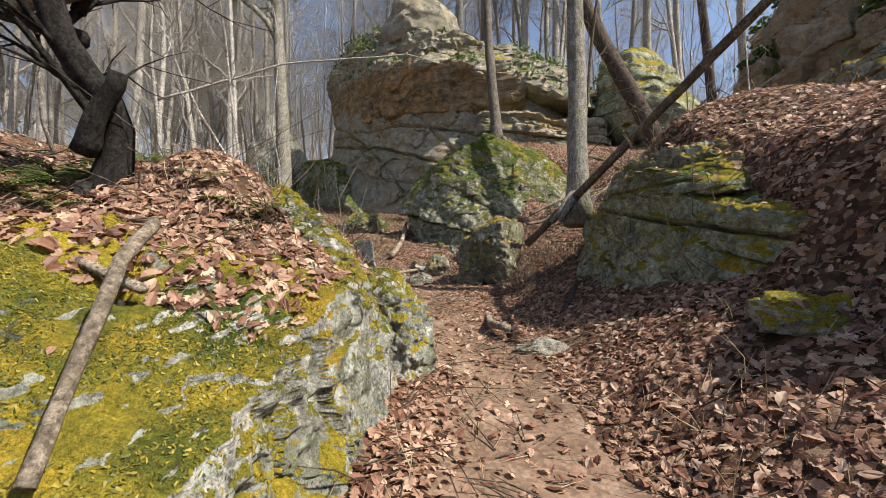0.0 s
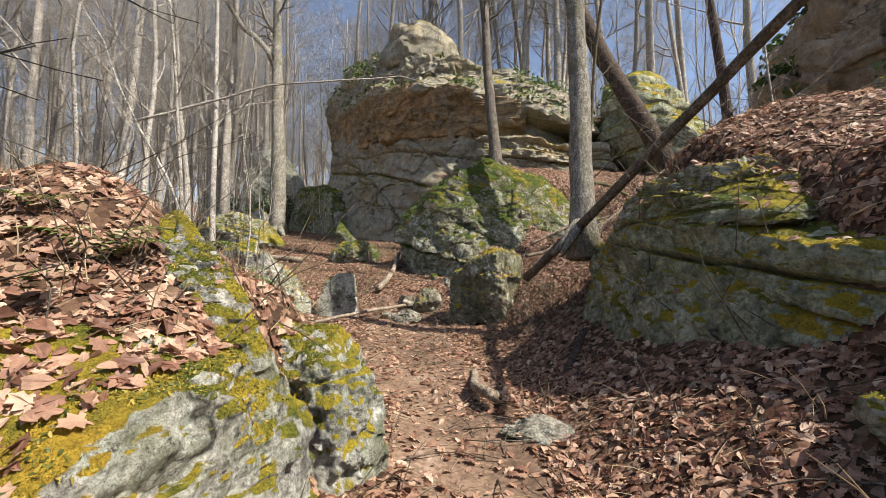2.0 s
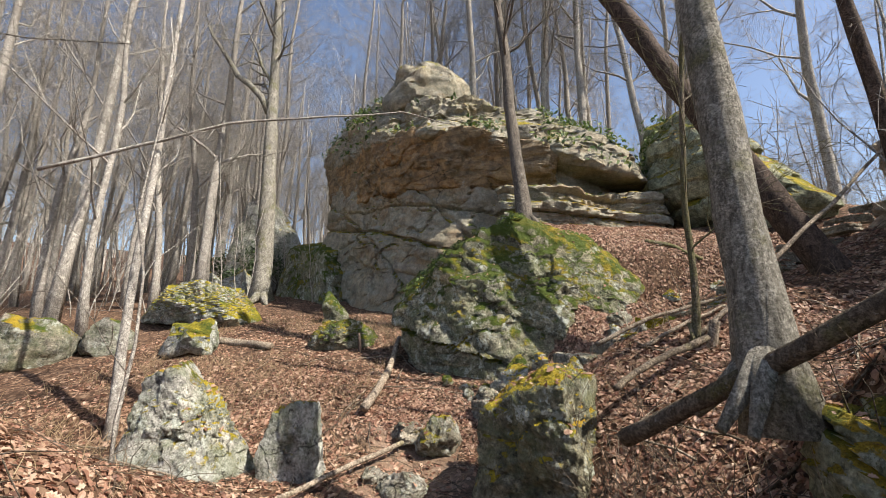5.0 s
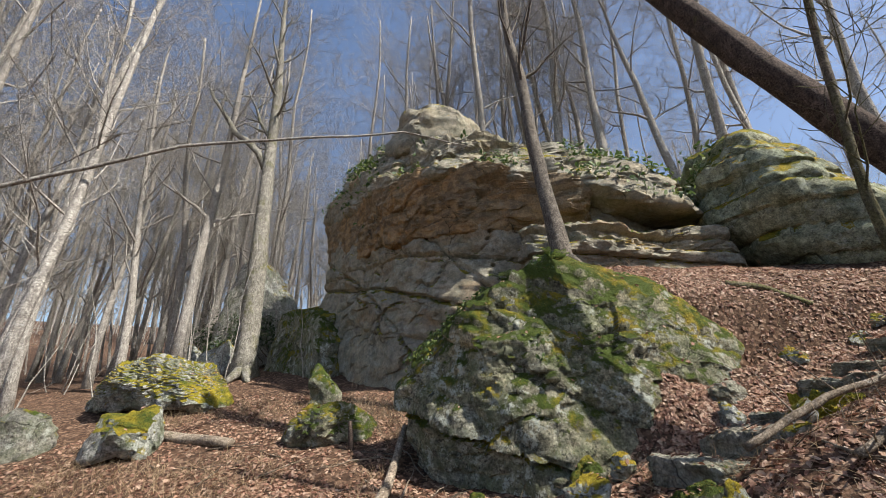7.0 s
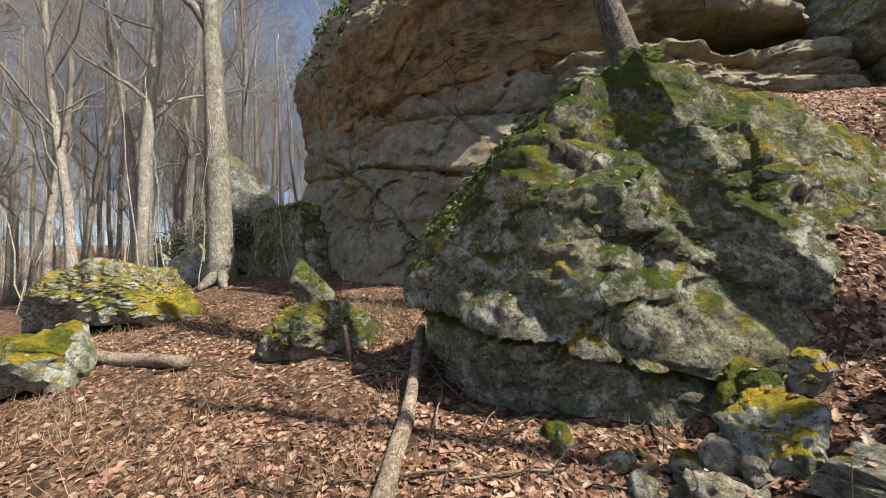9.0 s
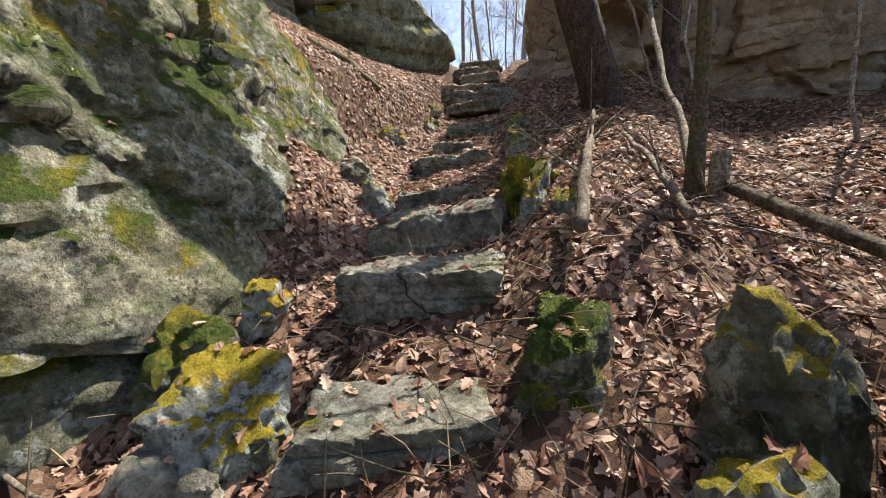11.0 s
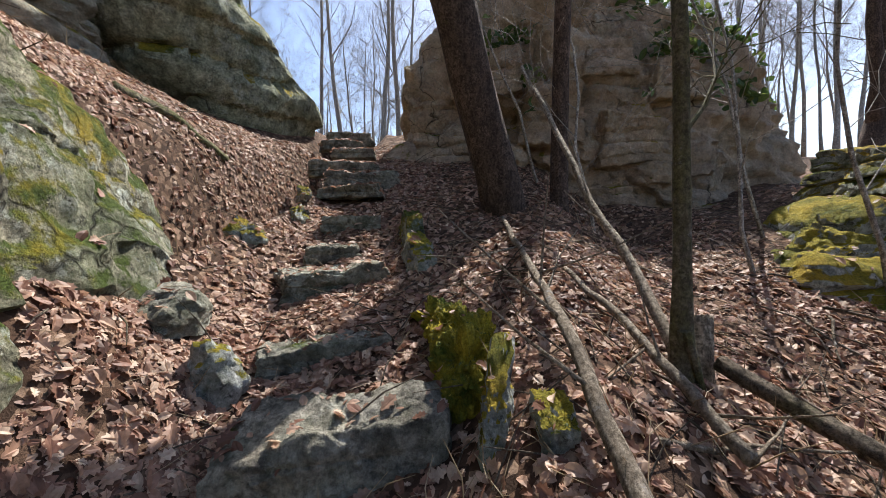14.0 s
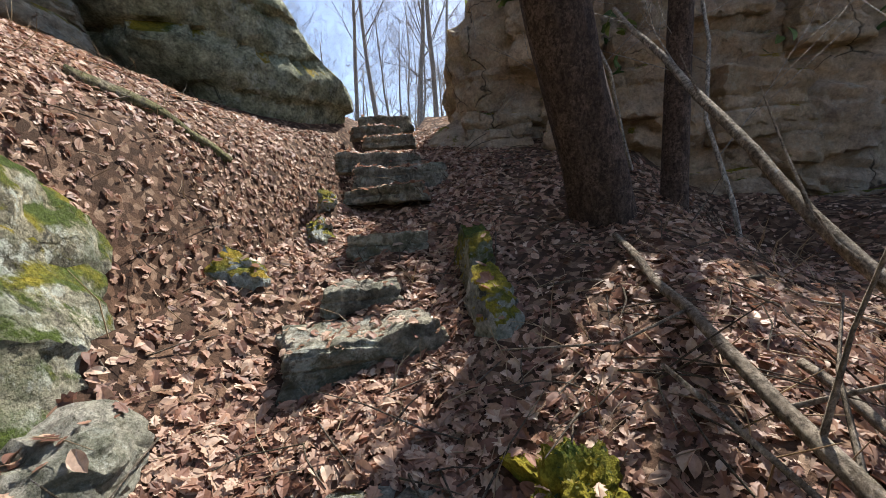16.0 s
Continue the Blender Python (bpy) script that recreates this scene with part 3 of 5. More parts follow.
def scatter(name, places, size, material, label, category, rng, tilt=0.36, lift=0.014, shapes=LEAVES):
    """Strews leaves over places, rows of (point, normal), as one mesh."""
    verts, faces, count = [], [], 0
    for p, nrm in places:
        shape, fs = shapes[rng.randrange(len(shapes))]
        way = (Vector(nrm) + Vector((rng.gauss(0, tilt), rng.gauss(0, tilt), rng.gauss(0, 0.2)))).normalized()
        turn = way.to_track_quat("Z", "Y").to_matrix() @ Euler((0, 0, rng.uniform(0, 6.28))).to_matrix()
        k = size[0] + (size[1] - size[0]) * rng.random() ** 1.3
        verts.append((shape * k) @ np.array(turn).T + np.array(Vector(p) + way * lift * rng.random()))
        faces += [tuple(i + count for i in q) for q in fs]
        count += len(shape)
    return tagged(link_mesh(name, np.concatenate(verts), faces, material, smooth=False), label, category, kind="stuff")


def drop(x, y, graph):
    """The first thing under (x, y), from above: point, normal and name."""
    hit, p, n, _, ob, _ = scene.ray_cast(graph, Vector((x, y, 40)), Vector((0, 0, -1)))
    return (p, n, ob.name) if hit else (None, None, "")


def fern(x, y, z, size, rng, label="evergreen fern with arching fronds", group="ferns"):
    ob = tagged(new("fern"), label, "fern", group)
    ob.location = (x, y, z)
    for k in range(rng.randint(5, 8)):
        a, reach, rise = rng.uniform(0, 6.28), size * rng.uniform(0.7, 1.1), size * rng.uniform(0.5, 0.9)
        way, side = Vector((math.cos(a), math.sin(a), 0)), Vector((-math.sin(a), math.cos(a), 0))
        v, f, n = [], [], 13
        for i in range(n):
            u = (i + 0.5) / n
            p = way * reach * u + Vector((0, 0, rise * (u - 0.85 * u * u) * 1.6))
            w = size * 0.26 * math.sin(math.pi * min(1, u * 0.9 + 0.12)) * (1 - 0.55 * u)
            h = reach / n * 0.75
            for sgn in (-1, 1):
                b = len(v)
                tip = p + side * sgn * w + way * h * 0.7 - Vector((0, 0, 0.2 * w))
                v += [p - way * h * 0.5, p + side * sgn * w * 0.55 - way * h * 0.2, tip, p + side * sgn * w * 0.5 + way * h * 0.75, p + way * h * 0.5]
                f.append(tuple(range(b, b + 5)))
        link_mesh("frond", v, f, M_FERN, ob, smooth=False)
    return ob


def shrub(x, y, z, wide, high, rng, label="dark evergreen shrub with leathery leaves"):
    """Several bent stems, each with its own cloud of leaves."""
    ob = tagged(new("evergreen_shrub"), label, "shrub", "evergreen shrubs")
    ob.location = (x, y, z)
    for k in range(6):
        top = Vector((rng.gauss(0, wide * 0.35), rng.gauss(0, wide * 0.35), high * rng.uniform(0.55, 1.0)))
        v, f = [], []
        tube(v, f, bent((0, 0, -0.1), top, 5, 0.1, rng), [0.02, 0.018, 0.015, 0.012, 0.009, 0.006], 5)
        link_mesh("stem", v, f, M_LOG, ob)
        places = []
        for n in range(120):
            d = Vector((rng.gauss(0, 1), rng.gauss(0, 1), rng.gauss(0, 0.7))) * wide * 0.2
            places.append((top + d, d.normalized() + Vector((0, 0, 0.6))))
        verts, faces, count = [], [], 0
        for p, nrm in places:
            shape, fs = LEAVES[3]
            turn = nrm.normalized().to_track_quat("Z", "Y").to_matrix() @ Euler((0, 0, rng.uniform(0, 6.28))).to_matrix()
            verts.append((shape * rng.uniform(0.1, 0.17)) @ np.array(turn).T + np.array(p))
            faces += [tuple(i + count for i in q) for q in fs]
            count += len(shape)
        link_mesh("foliage", np.concatenate(verts), faces, M_SHRUB, ob, smooth=False)
    return ob


def brush(name, places, length, material, label, category, rng, radius=0.0025, spread=0.8):
    """Thin stalks and twigs standing at places, one mesh."""
    v, f = [], []
    for p in places:
        w = Vector((rng.gauss(0, spread), rng.gauss(0, spread), 1)).normalized() * rng.uniform(*length)
        mid = w * 0.5 + Vector((rng.gauss(0, 0.08), rng.gauss(0, 0.08), 0.03)) * w.length
        tube(v, f, [Vector(p) - w * 0.05, Vector(p) + mid, Vector(p) + w], [radius * rng.uniform(0.8, 1.8), radius, radius * 0.5], 3, caps=False)
    return tagged(link_mesh(name, v, f, material), label, category, kind="stuff")


# ---- the large structure ----
build_ground()

# the overhanging cliff behind the boulder
cliff = tagged(new("cliff"), "tall layered sandstone cliff with an overhanging brow", "cliff")
rock("cliff_foot", [(-6.4, 19.8, 2.0), (-2.6, 15.5, 1.6), (0, 14.1, 1.8), (3.0, 13.8, 3.5), (5, 14.4, 4), (5, 19, 3), (-5, 23, 2),
                    (-5.0, 19.3, 8.3), (-1.9, 15.4, 7.8), (0, 14.4, 7.4), (3.4, 14.2, 6.8), (5, 15.2, 6.5), (4, 20, 8), (-4, 23, 8.5)], M_CLIFF, "", parent=cliff, level=7, rounding=60, rough=0.26, grain=0.05, beds=0.06, bed_height=1.4, tilt=(0.4, 0.1), seed=2, scale=0.6, joints=0.25, joint_scale=0.45,
     cracks=[((-1.5, 15.2, 4.6), (0.45, 0.1, 1), 0.06, 0.2), ((0.5, 14.3, 6.2), (0.3, 0, 1), 0.06, 0.22), ((-3, 16, 6.0), (0.25, 0.1, 1), 0.05, 0.18), ((-2.2, 15.5, 4), (1, 0.4, 0.5), 0.05, 0.16), ((0.8, 14.2, 4), (1, 0.2, 0.8), 0.05, 0.16)])
rock("cliff_brow", [(-6.1, 20.3, 8.6), (-2.7, 15.5, 7.9), (-0.5, 13.9, 7.5), (2.8, 13.3, 6.6), (5.4, 13.5, 5.6), (6.0, 16, 6.0), (-4, 23, 8.7),
                    (-6.2, 20.3, 9.7), (-4.6, 19.2, 11.0), (-2.6, 16.6, 10.4), (-0.3, 14.7, 9.2), (2.9, 14.2, 8.3), (5.4, 13.7, 6.4), (3, 19, 9), (-3.0, 23, 11)], M_CLIFF, "", parent=cliff, level=7, rounding=40, rough=0.32, grain=0.07, beds=0.09, bed_height=0.9, tilt=(0.15, 0), seed=5, scale=0.8, joints=0.25, joint_scale=0.55)
rock("cliff_band", [(-5.95, 20.2, 8.9), (-2.6, 15.55, 8.2), (-0.45, 14.0, 7.8), (2.7, 13.45, 6.9), (-5.3, 19.6, 6.7), (-2.15, 15.45, 6.1), (0, 14.25, 5.8), (3.1, 13.95, 5.7), (3, 18, 6), (3, 18, 8), (-4, 22, 6.5), (-4, 22, 8.5)],
     M_BAND, "", parent=cliff, level=7, rounding=40, rough=0.26, grain=0.07, beds=0.05, bed_height=0.8, tilt=(0.3, 0), seed=6, scale=0.7, joints=0.12, joint_scale=0.6)
rock("cliff_cap", lump_corners(-0.8, 16.4, 9.25, 3.0, 2.2, 2.0, -15, 1.05, 0.1, 5), M_CLIFF, "", parent=cliff, level=5, rounding=20, rough=0.15, seed=8, joints=0.1)
rock("cliff_shelf", [(1.2, 13.2, 4.0), (5.6, 13.3, 4.3), (5.8, 15, 4.3), (1, 15, 4), (1.4, 13.4, 5.6), (5.4, 13.5, 5.4), (5.6, 15, 5.7), (1, 15, 6)], M_CLIFF, "", parent=cliff, level=6, rounding=40, rough=0.2, grain=0.08, beds=0.12, bed_height=0.3, tilt=(0.1, 0), seed=9, scale=1.0)
rock("cliff_buttress", [(-7.4, 19.3, 2.5), (-4.3, 16.6, 2), (-3.6, 17.5, 2), (-6.4, 21, 2.5), (-7.0, 19.6, 5.3), (-4.6, 17.2, 4.6), (-4.2, 18, 5.0), (-6.4, 21, 5.8)], M_MOSSROCK, "", parent=cliff, level=6, rounding=40, rough=0.2, grain=0.05, seed=10, joints=0.12)
rock("cliff_block", [(5.2, 14.0, 5.7), (5.8, 13.2, 5.0), (7.2, 12.5, 3.8), (8.4, 12.2, 3.9), (9.5, 16, 4), (6, 17, 5), (5.5, 13.8, 7.0), (6.1, 13.3, 7.6), (6.1, 12.4, 5.7),
                     (7.1, 12.0, 5.5), (7.9, 11.75, 4.75), (8.5, 11.9, 4.6), (9, 16, 7.5), (6.4, 16, 8.6), (7.6, 14.2, 8.0)], M_GREEN, "", parent=cliff, level=6, rounding=40, rough=0.14, grain=0.04, beds=0.1, bed_height=0.5, seed=11, scale=0.9)

# the outcrop beside the stair
east = tagged(new("rock_outcrop"), "broad tan sandstone outcrop with ferns along its crest", "cliff")
rock("outcrop_face", [(7.4, 10.4, 2.9), (6.6, 8.6, 2.2), (6.6, 6.3, 1.4), (7.4, 4.1, 1.8), (12, 4, 2), (12, 10, 3), (7.3, 3.9, 3.2),
                      (7.9, 10.6, 4.5), (7.4, 10.3, 5.1), (7.2, 9.2, 6.3), (7.1, 7.3, 6.4), (7.2, 6.3, 5.95), (7.3, 5.2, 5.15), (7.4, 4.1, 4.1), (12, 5, 5.5), (12, 9.6, 6), (9.5, 7.5, 6.8)], M_CLIFF_SUNNY, "", parent=east, level=7, rounding=60, rough=0.2, grain=0.05, beds=0.06, bed_height=0.7, tilt=(0, -0.25), seed=21, scale=0.9, joints=0.15, joint_scale=0.8, facets=((0.45, 0.3), (1.1, 0.16), (2.8, 0.06)))

rng = random.Random(3)
for k, (y, z) in enumerate(((9.6, 3.4), (8.9, 4.4), (8.7, 3.0), (8.0, 3.7), (7.6, 2.5), (7.2, 4.6), (6.9, 3.3), (6.3, 4.2), (6.1, 2.4))):
    wide, high = rng.uniform(0.7, 1.5), rng.uniform(0.35, 0.8)
    x = 6.72 + 0.09 * (z - 2.2) + (0.25 * (y - 8.6) if y > 8.6 else 0.25 * max(0.0, 6.3 - y))
    rock("outcrop_block", box_corners(x + 0.25, y, z, 0.75, wide, high, rng.uniform(-12, 12), 0.85, 0.2, 60 + k), M_CLIFF_SUNNY, "", parent=east, level=5, rounding=60, rough=0.06, grain=0.03, seed=130 + k, scale=1.6, beds=0.03, bed_height=0.2)

# the big mossy boulder
boulder = rock("boulder", [(-0.8, 11.4, 0.6), (-0.35, 10.95, 0.5), (0.45, 10.4, 0.5), (0.9, 10.25, 0.6), (-1.2, 11.4, 2.15), (-0.78, 10.9, 1.8), (0.5, 10.27, 1.4), (0.9, 10.2, 1.35), (1.9, 10.4, 1.5), (3.2, 10.8, 2.1), (4.0, 11.6, 2.8), (3, 13, 2), (-0.3, 13, 1.6),
                 (-0.95, 11.5, 2.85), (-0.1, 10.6, 3.3), (0.5, 10.6, 3.85), (1.05, 10.9, 4.15), (1.9, 11.1, 3.7), (3.0, 11.2, 3.3), (1.6, 12.2, 4.5), (0.4, 12, 4.0), (3.2, 12.4, 4.0)],
     M_BOULDER, "huge mossy boulder with a crack near its foot", "boulder", level=7, rounding=90, rough=0.1, grain=0.032, beds=0.03, bed_height=0.9, tilt=(0.55, 0), seed=31, joints=0.08, joint_scale=0.8, scale=1.1,
     cracks=[((-0.84, 11.5, 1.86), (0.37, 0.05, 1.0), 0.05, 0.3)], undercut=[((-0.84, 11.5, 1.86), (0.37, 0.05, 1.0), 0.12)])

# the long rock on the uphill side of the trail
ledge = tagged(new("rock_ledge"), "long green-stained rock ledge with moss and leaves on top", "rock")
rock("ledge_face", [(1.68, 4.0, 0.2), (1.6, 4.6, 0.2), (1.62, 5.3, 0.3), (2.05, 6.0, 0.9), (1.95, 3.0, 0.3), (2.35, 1.9, 0.4), (3.6, 6.1, 1.0), (3.8, 2, 1),
                    (1.8, 5.15, 1.1), (1.93, 5.05, 1.45), (1.9, 4.1, 1.55), (2.15, 5.9, 1.6), (2.1, 3.2, 1.42), (2.35, 2.3, 1.15), (3.6, 6.0, 1.9), (3.8, 2.2, 1.6)],
     M_GREEN, "", parent=ledge, level=7, rounding=90, rough=0.06, grain=0.035, beds=0.025, bed_height=0.5, tilt=(0.1, -0.4), seed=41, scale=1.2, joints=0.09, joint_scale=0.9, facets=((0.7, 0.09), (1.9, 0.05), (4.5, 0.022)),
     cracks=[((1.9, 3, 1.2), (0.1, -0.15, 1), 0.03, 0.12), ((1.8, 4.2, 0.7), (0.1, -0.5, 1), 0.025, 0.08), ((1.8, 4.9, 1), (0, 1, 0.5), 0.025, 0.08)])
rock("ledge_slab", [(1.98, 5.15, 1.5), (1.9, 4.4, 1.62), (1.97, 3.7, 1.5), (2.2, 3.1, 1.42), (3.4, 3.2, 1.5), (3.4, 5.6, 1.6), (2.1, 5.3, 1.72), (1.93, 4.4, 1.8), (2.0, 3.8, 1.76), (2.25, 3.2, 1.55), (3.4, 3.3, 1.8), (3.4, 5.5, 1.9)],
     M_GREEN, "", parent=ledge, level=6, rounding=90, rough=0.05, grain=0.03, beds=0.03, bed_height=0.16, seed=42, scale=1.5, facets=((1.2, 0.07), (3.2, 0.035)))
rock("ledge_crown", [(2.12, 5.0, 1.7), (2.05, 4.4, 1.75), (2.12, 3.7, 1.7), (2.4, 3.2, 1.55), (3.4, 3.3, 1.6), (3.4, 5.5, 1.7), (2.25, 4.9, 1.98), (2.15, 4.4, 2.02), (2.22, 3.85, 1.98), (2.5, 3.4, 1.75), (3.3, 3.5, 2.05), (3.3, 5.2, 2.15)],
     M_GOLDMOSS, "", parent=ledge, level=6, rounding=40, rough=0.09, grain=0.05, seed=43, scale=1.8, facets=((1.2, 0.08), (3.2, 0.05)))
back = tagged(new("mossy_rock"), "layered rock thick with bright moss behind the ledge", "rock")
rock("rock_body", [(3.75, 7.25, 1.2), (4.3, 7.35, 1.2), (5.8, 6.8, 1.6), (5.8, 4.4, 2), (3.6, 5.4, 1.6), (3.93, 7.12, 1.72), (4.1, 6.75, 2.15), (4.25, 6.4, 2.42), (4.5, 5.75, 2.75), (4.5, 5.0, 2.8), (5.7, 6.1, 2.6), (5.7, 4.6, 2.9)], M_GOLDMOSS, "", parent=back, level=6, rounding=30, rough=0.12, grain=0.04, beds=0.06, bed_height=0.25, seed=45)
rock("rock_cap", [(4.6, 5.5, 2.6), (6.2, 5.4, 2.7), (6.2, 4.0, 2.8), (4.5, 4.1, 2.7), (4.8, 5.3, 3.15), (6.1, 5.2, 3.3), (6.1, 4.1, 3.35), (4.75, 4.3, 3.25)], M_GOLDMOSS, "", parent=back, level=6, rounding=40, rough=0.08, grain=0.04, beds=0.06, bed_height=0.18, seed=46)

# the rock on the downhill side
rock("trail_rock", [(-0.36, 1.6, -0.1), (-0.24, 2.75, 0.0), (-0.45, 0.5, -0.2), (-0.4, 1.0, -0.1), (-2.4, 0.0, 0.0), (-2.2, 2.2, 0.2), (-0.9, 2.9, 0.3),
                    (-0.47, 1.8, 0.8), (-0.5, 2.58, 0.84), (-0.56, 0.95, 0.47), (-0.62, 0.4, 0.25), (-1.34, 1.75, 1.06), (-1.5, 0.3, 0.5), (-2.3, 1.7, 1.15), (-2.3, 0.2, 0.75)],
     M_GOLDMOSS, "pale trailside rock thickly covered with golden moss", "rock", level=7, rounding=70, rough=0.06, grain=0.03, seed=51, scale=1.8, joints=0.05, joint_scale=1.4, cracks=[((-0.4, 1.6, 0.3), (0.3, 1, 0.3), 0.03, 0.08), ((-0.4, 1.2, 0.3), (0.6, 0.8, -0.1), 0.025, 0.06)])
rock("mossy_ridge", [(-0.42, 2.5, 0.5), (-0.5, 2.75, 0.5), (-0.9, 2.5, 0.6), (-1.4, 3.2, 0.8), (-1.5, 2.9, 0.8), (-0.5, 2.5, 0.86), (-0.6, 2.42, 0.82), (-0.75, 2.66, 1.15), (-0.9, 2.55, 1.08), (-1.0, 2.8, 1.4), (-1.12, 2.75, 1.34), (-1.3, 3.05, 1.5), (-1.4, 3.0, 1.42)],
     M_GOLDMOSS, "narrow rock ridge thick with golden moss", "rock", level=6, rounding=30, rough=0.06, grain=0.03, seed=57, scale=2.6, joints=0.04, joint_scale=2)
rock("trail_rock", [(-0.02, 3.1, 0.0), (-0.2, 3.5, 0.1), (-0.2, 2.7, 0.0), (-0.8, 2.7, 0.1), (-0.8, 3.5, 0.2), (-0.12, 3.05, 0.6), (-0.42, 3.1, 0.88), (-0.3, 2.8, 0.66), (-0.75, 2.9, 0.9), (-0.3, 3.4, 0.7)],
     M_GOLDMOSS, "pale jutting trailside rock with a mossy crown", "rock", level=6, rounding=60, rough=0.05, grain=0.03, seed=53, scale=2.2, joints=0.05, joint_scale=1.8)

# ---- stones ----
rock("standing_stone", [(-2.0, 7.85, 0.2), (-1.3, 7.75, 0.2), (-1.3, 8.1, 0.3), (-2.0, 8.2, 0.3), (-1.95, 7.95, 1.08), (-1.45, 7.85, 1.18), (-1.42, 8.05, 1.15), (-1.9, 8.1, 1.12)], M_PALE, "upright pale stone slab beside the trail", "stone", level=5, rounding=60, rough=0.05, grain=0.02, seed=61, scale=2.5, joints=0.03)
rock("lichened_rock", [(-3.4, 7.4, 0.2), (-2.3, 7.4, 0.2), (-2.0, 8.2, 0.3), (-3.4, 8.6, 0.3), (-3.3, 7.8, 1.45), (-2.9, 7.7, 1.55), (-2.35, 8.0, 1.0), (-3.2, 8.5, 1.5)], M_PALE, "white-speckled lichen-covered rock in the clearing", "stone", level=6, rounding=50, rough=0.1, grain=0.03, seed=62, scale=2.0, joints=0.05)
rock("trailside_block", [(0.22, 7.45, 0.3), (1.2, 7.0, 0.3), (1.7, 7.9, 0.6), (0.5, 8.3, 0.4), (0.3, 7.55, 1.2), (1.0, 6.95, 1.52), (1.6, 7.8, 1.5), (0.6, 8.2, 1.3), (1.0, 7.5, 1.6)], M_BLOCK, "squat block capped with orange moss", "rock", level=6, rounding=50, rough=0.08, grain=0.03, seed=63, scale=1.8, joints=0.06)
stone("flat_mossy_rock", -7.0, 14.6, (3.7, 2.0, 1.1), M_GOLDMOSS, "broad flat boulder covered with moss", -10, seed=6, level=6, rough=0.12, grain=0.05, skew=0.25, joints=0.06)
stone("mossy_stone", -2.4, 12.5, (1.3, 0.9, 0.6), M_MOSSROCK, "low mossy stone in the clearing", 20, seed=7, level=5)
stone("mossy_stone", -3.2, 14.2, (0.7, 0.6, 0.7), M_MOSSROCK, "small bright mossy stone in the clearing", 20, seed=8)
stone("orange_moss_rock", -5.6, 12.0, (1.3, 0.9, 0.75), M_GOLDMOSS, "low rock with an orange moss cap", -20, seed=9)
stone("far_rock", -10.2, 19.5, (1.6, 1.2, 1.2), M_PALE, "pale sunlit rock among the trees", 20, seed=10)
stone("far_rock", -8.6, 18.7, (1.3, 1.0, 1.2), M_PALE, "pale sunlit rock beside a tree", -15, seed=11)
stone("far_rock", -9.2, 22.5, (3.6, 2.2, 4.2), M_PALE, "tall pale rock behind the trees", 10, seed=12, level=5, taper=0.7)
stone("dark_rock", -7.6, 12.2, (1.0, 0.7, 0.75), M_ROCK, "dark shaded rock at the edge of the clearing", 10, seed=13)
stone("dark_rock", -8.8, 11.6, (1.6, 1.2, 1.0), M_ROCK, "dark rock with pale lichen in the clearing", 40, seed=14)
stone("trail_stone", -0.45, 7.75, (0.55, 0.3, 0.16), M_STEP, "flat stone lying in the trail", -10, seed=15, sink=0.05)
stone("trail_stone", -0.75, 8.0, (0.3, 0.28, 0.16), M_STEP, "small pale stone beside the trail", 30, seed=16, sink=0.05)
stone("trail_stone", -0.12, 8.75, (0.5, 0.45, 0.42), M_ROCK, "dark rounded stone at the edge of the trail", 10, seed=17, sink=0.08)
stone("trail_stone", -0.5, 8.95, (0.5, 0.4, 0.2), M_STEP, "flat grey stone at the edge of the trail", 10, seed=18, sink=0.08)
stone("trail_stone", 0.83, 3.42, (0.4, 0.26, 0.14), M_STEP, "flat grey stone set in the trail", 5, seed=19, sink=0.06)
stone("moss_hummock", 1.98, 2.15, (0.75, 0.5, 0.2), M_GOLDMOSS, "low hummock of golden moss on the bank", 20, seed=64, sink=0.15)
stone("moss_hummock", 2.5, 1.6, (0.7, 0.5, 0.2), M_GOLDMOSS, "mossy stone on the leafy bank", -20, seed=65, sink=0.15)


def step(x, y, top, wide, turn, seed, deep=0.5, thick=0.32, label="rough sandstone slab laid as a stair step"):
    return rock("stone_step", box_corners(x, y, top - thick, deep, wide, thick, turn, 0.92, 0.09, seed), M_STEP, label, "step", group="steps of the stone stair",
                level=5, rounding=60, rough=0.03, grain=0.02, beds=0.02, bed_height=0.09, seed=seed * 1.7, scale=2.2)


step(0.68, 9.2, 0.95, 0.8, 28, 71, 0.5, 0.3, "broad grey slab at the foot of the stair")
step(1.22, 9.3, 1.25, 0.72, 28, 72, 0.42, 0.2)
step(1.9, 9.5, 1.56, 0.85, 20, 73, 0.4, 0.25)
rock("stone_step", [(2.2, 10.1, 1.4), (2.45, 9.25, 1.45), (2.75, 9.25, 1.5), (2.65, 10.15, 1.4), (2.24, 10.08, 1.67), (2.36, 9.8, 1.79), (2.48, 9.27, 1.79), (2.7, 9.3, 1.86), (2.62, 10.08, 1.83)], M_STEP,
     "large worn sandstone slab with a bare pale top", "step", group="steps of the stone stair", level=6, rounding=90, rough=0.025, grain=0.015, beds=0.015, bed_height=0.12, seed=74, scale=2.2, joints=0.02, joint_scale=2)
step(3.2, 10.0, 1.95, 0.8, 25, 75, 0.45, 0.3)
step(3.98, 10.25, 2.28, 0.8, 33, 76, 0.55, 0.35, "thick sandstone slab with a worn pale top")
step(4.3, 10.35, 2.42, 0.45, 25, 77, 0.3, 0.25)
step(4.9, 10.35, 2.68, 0.6, 20, 78, 0.35, 0.25)
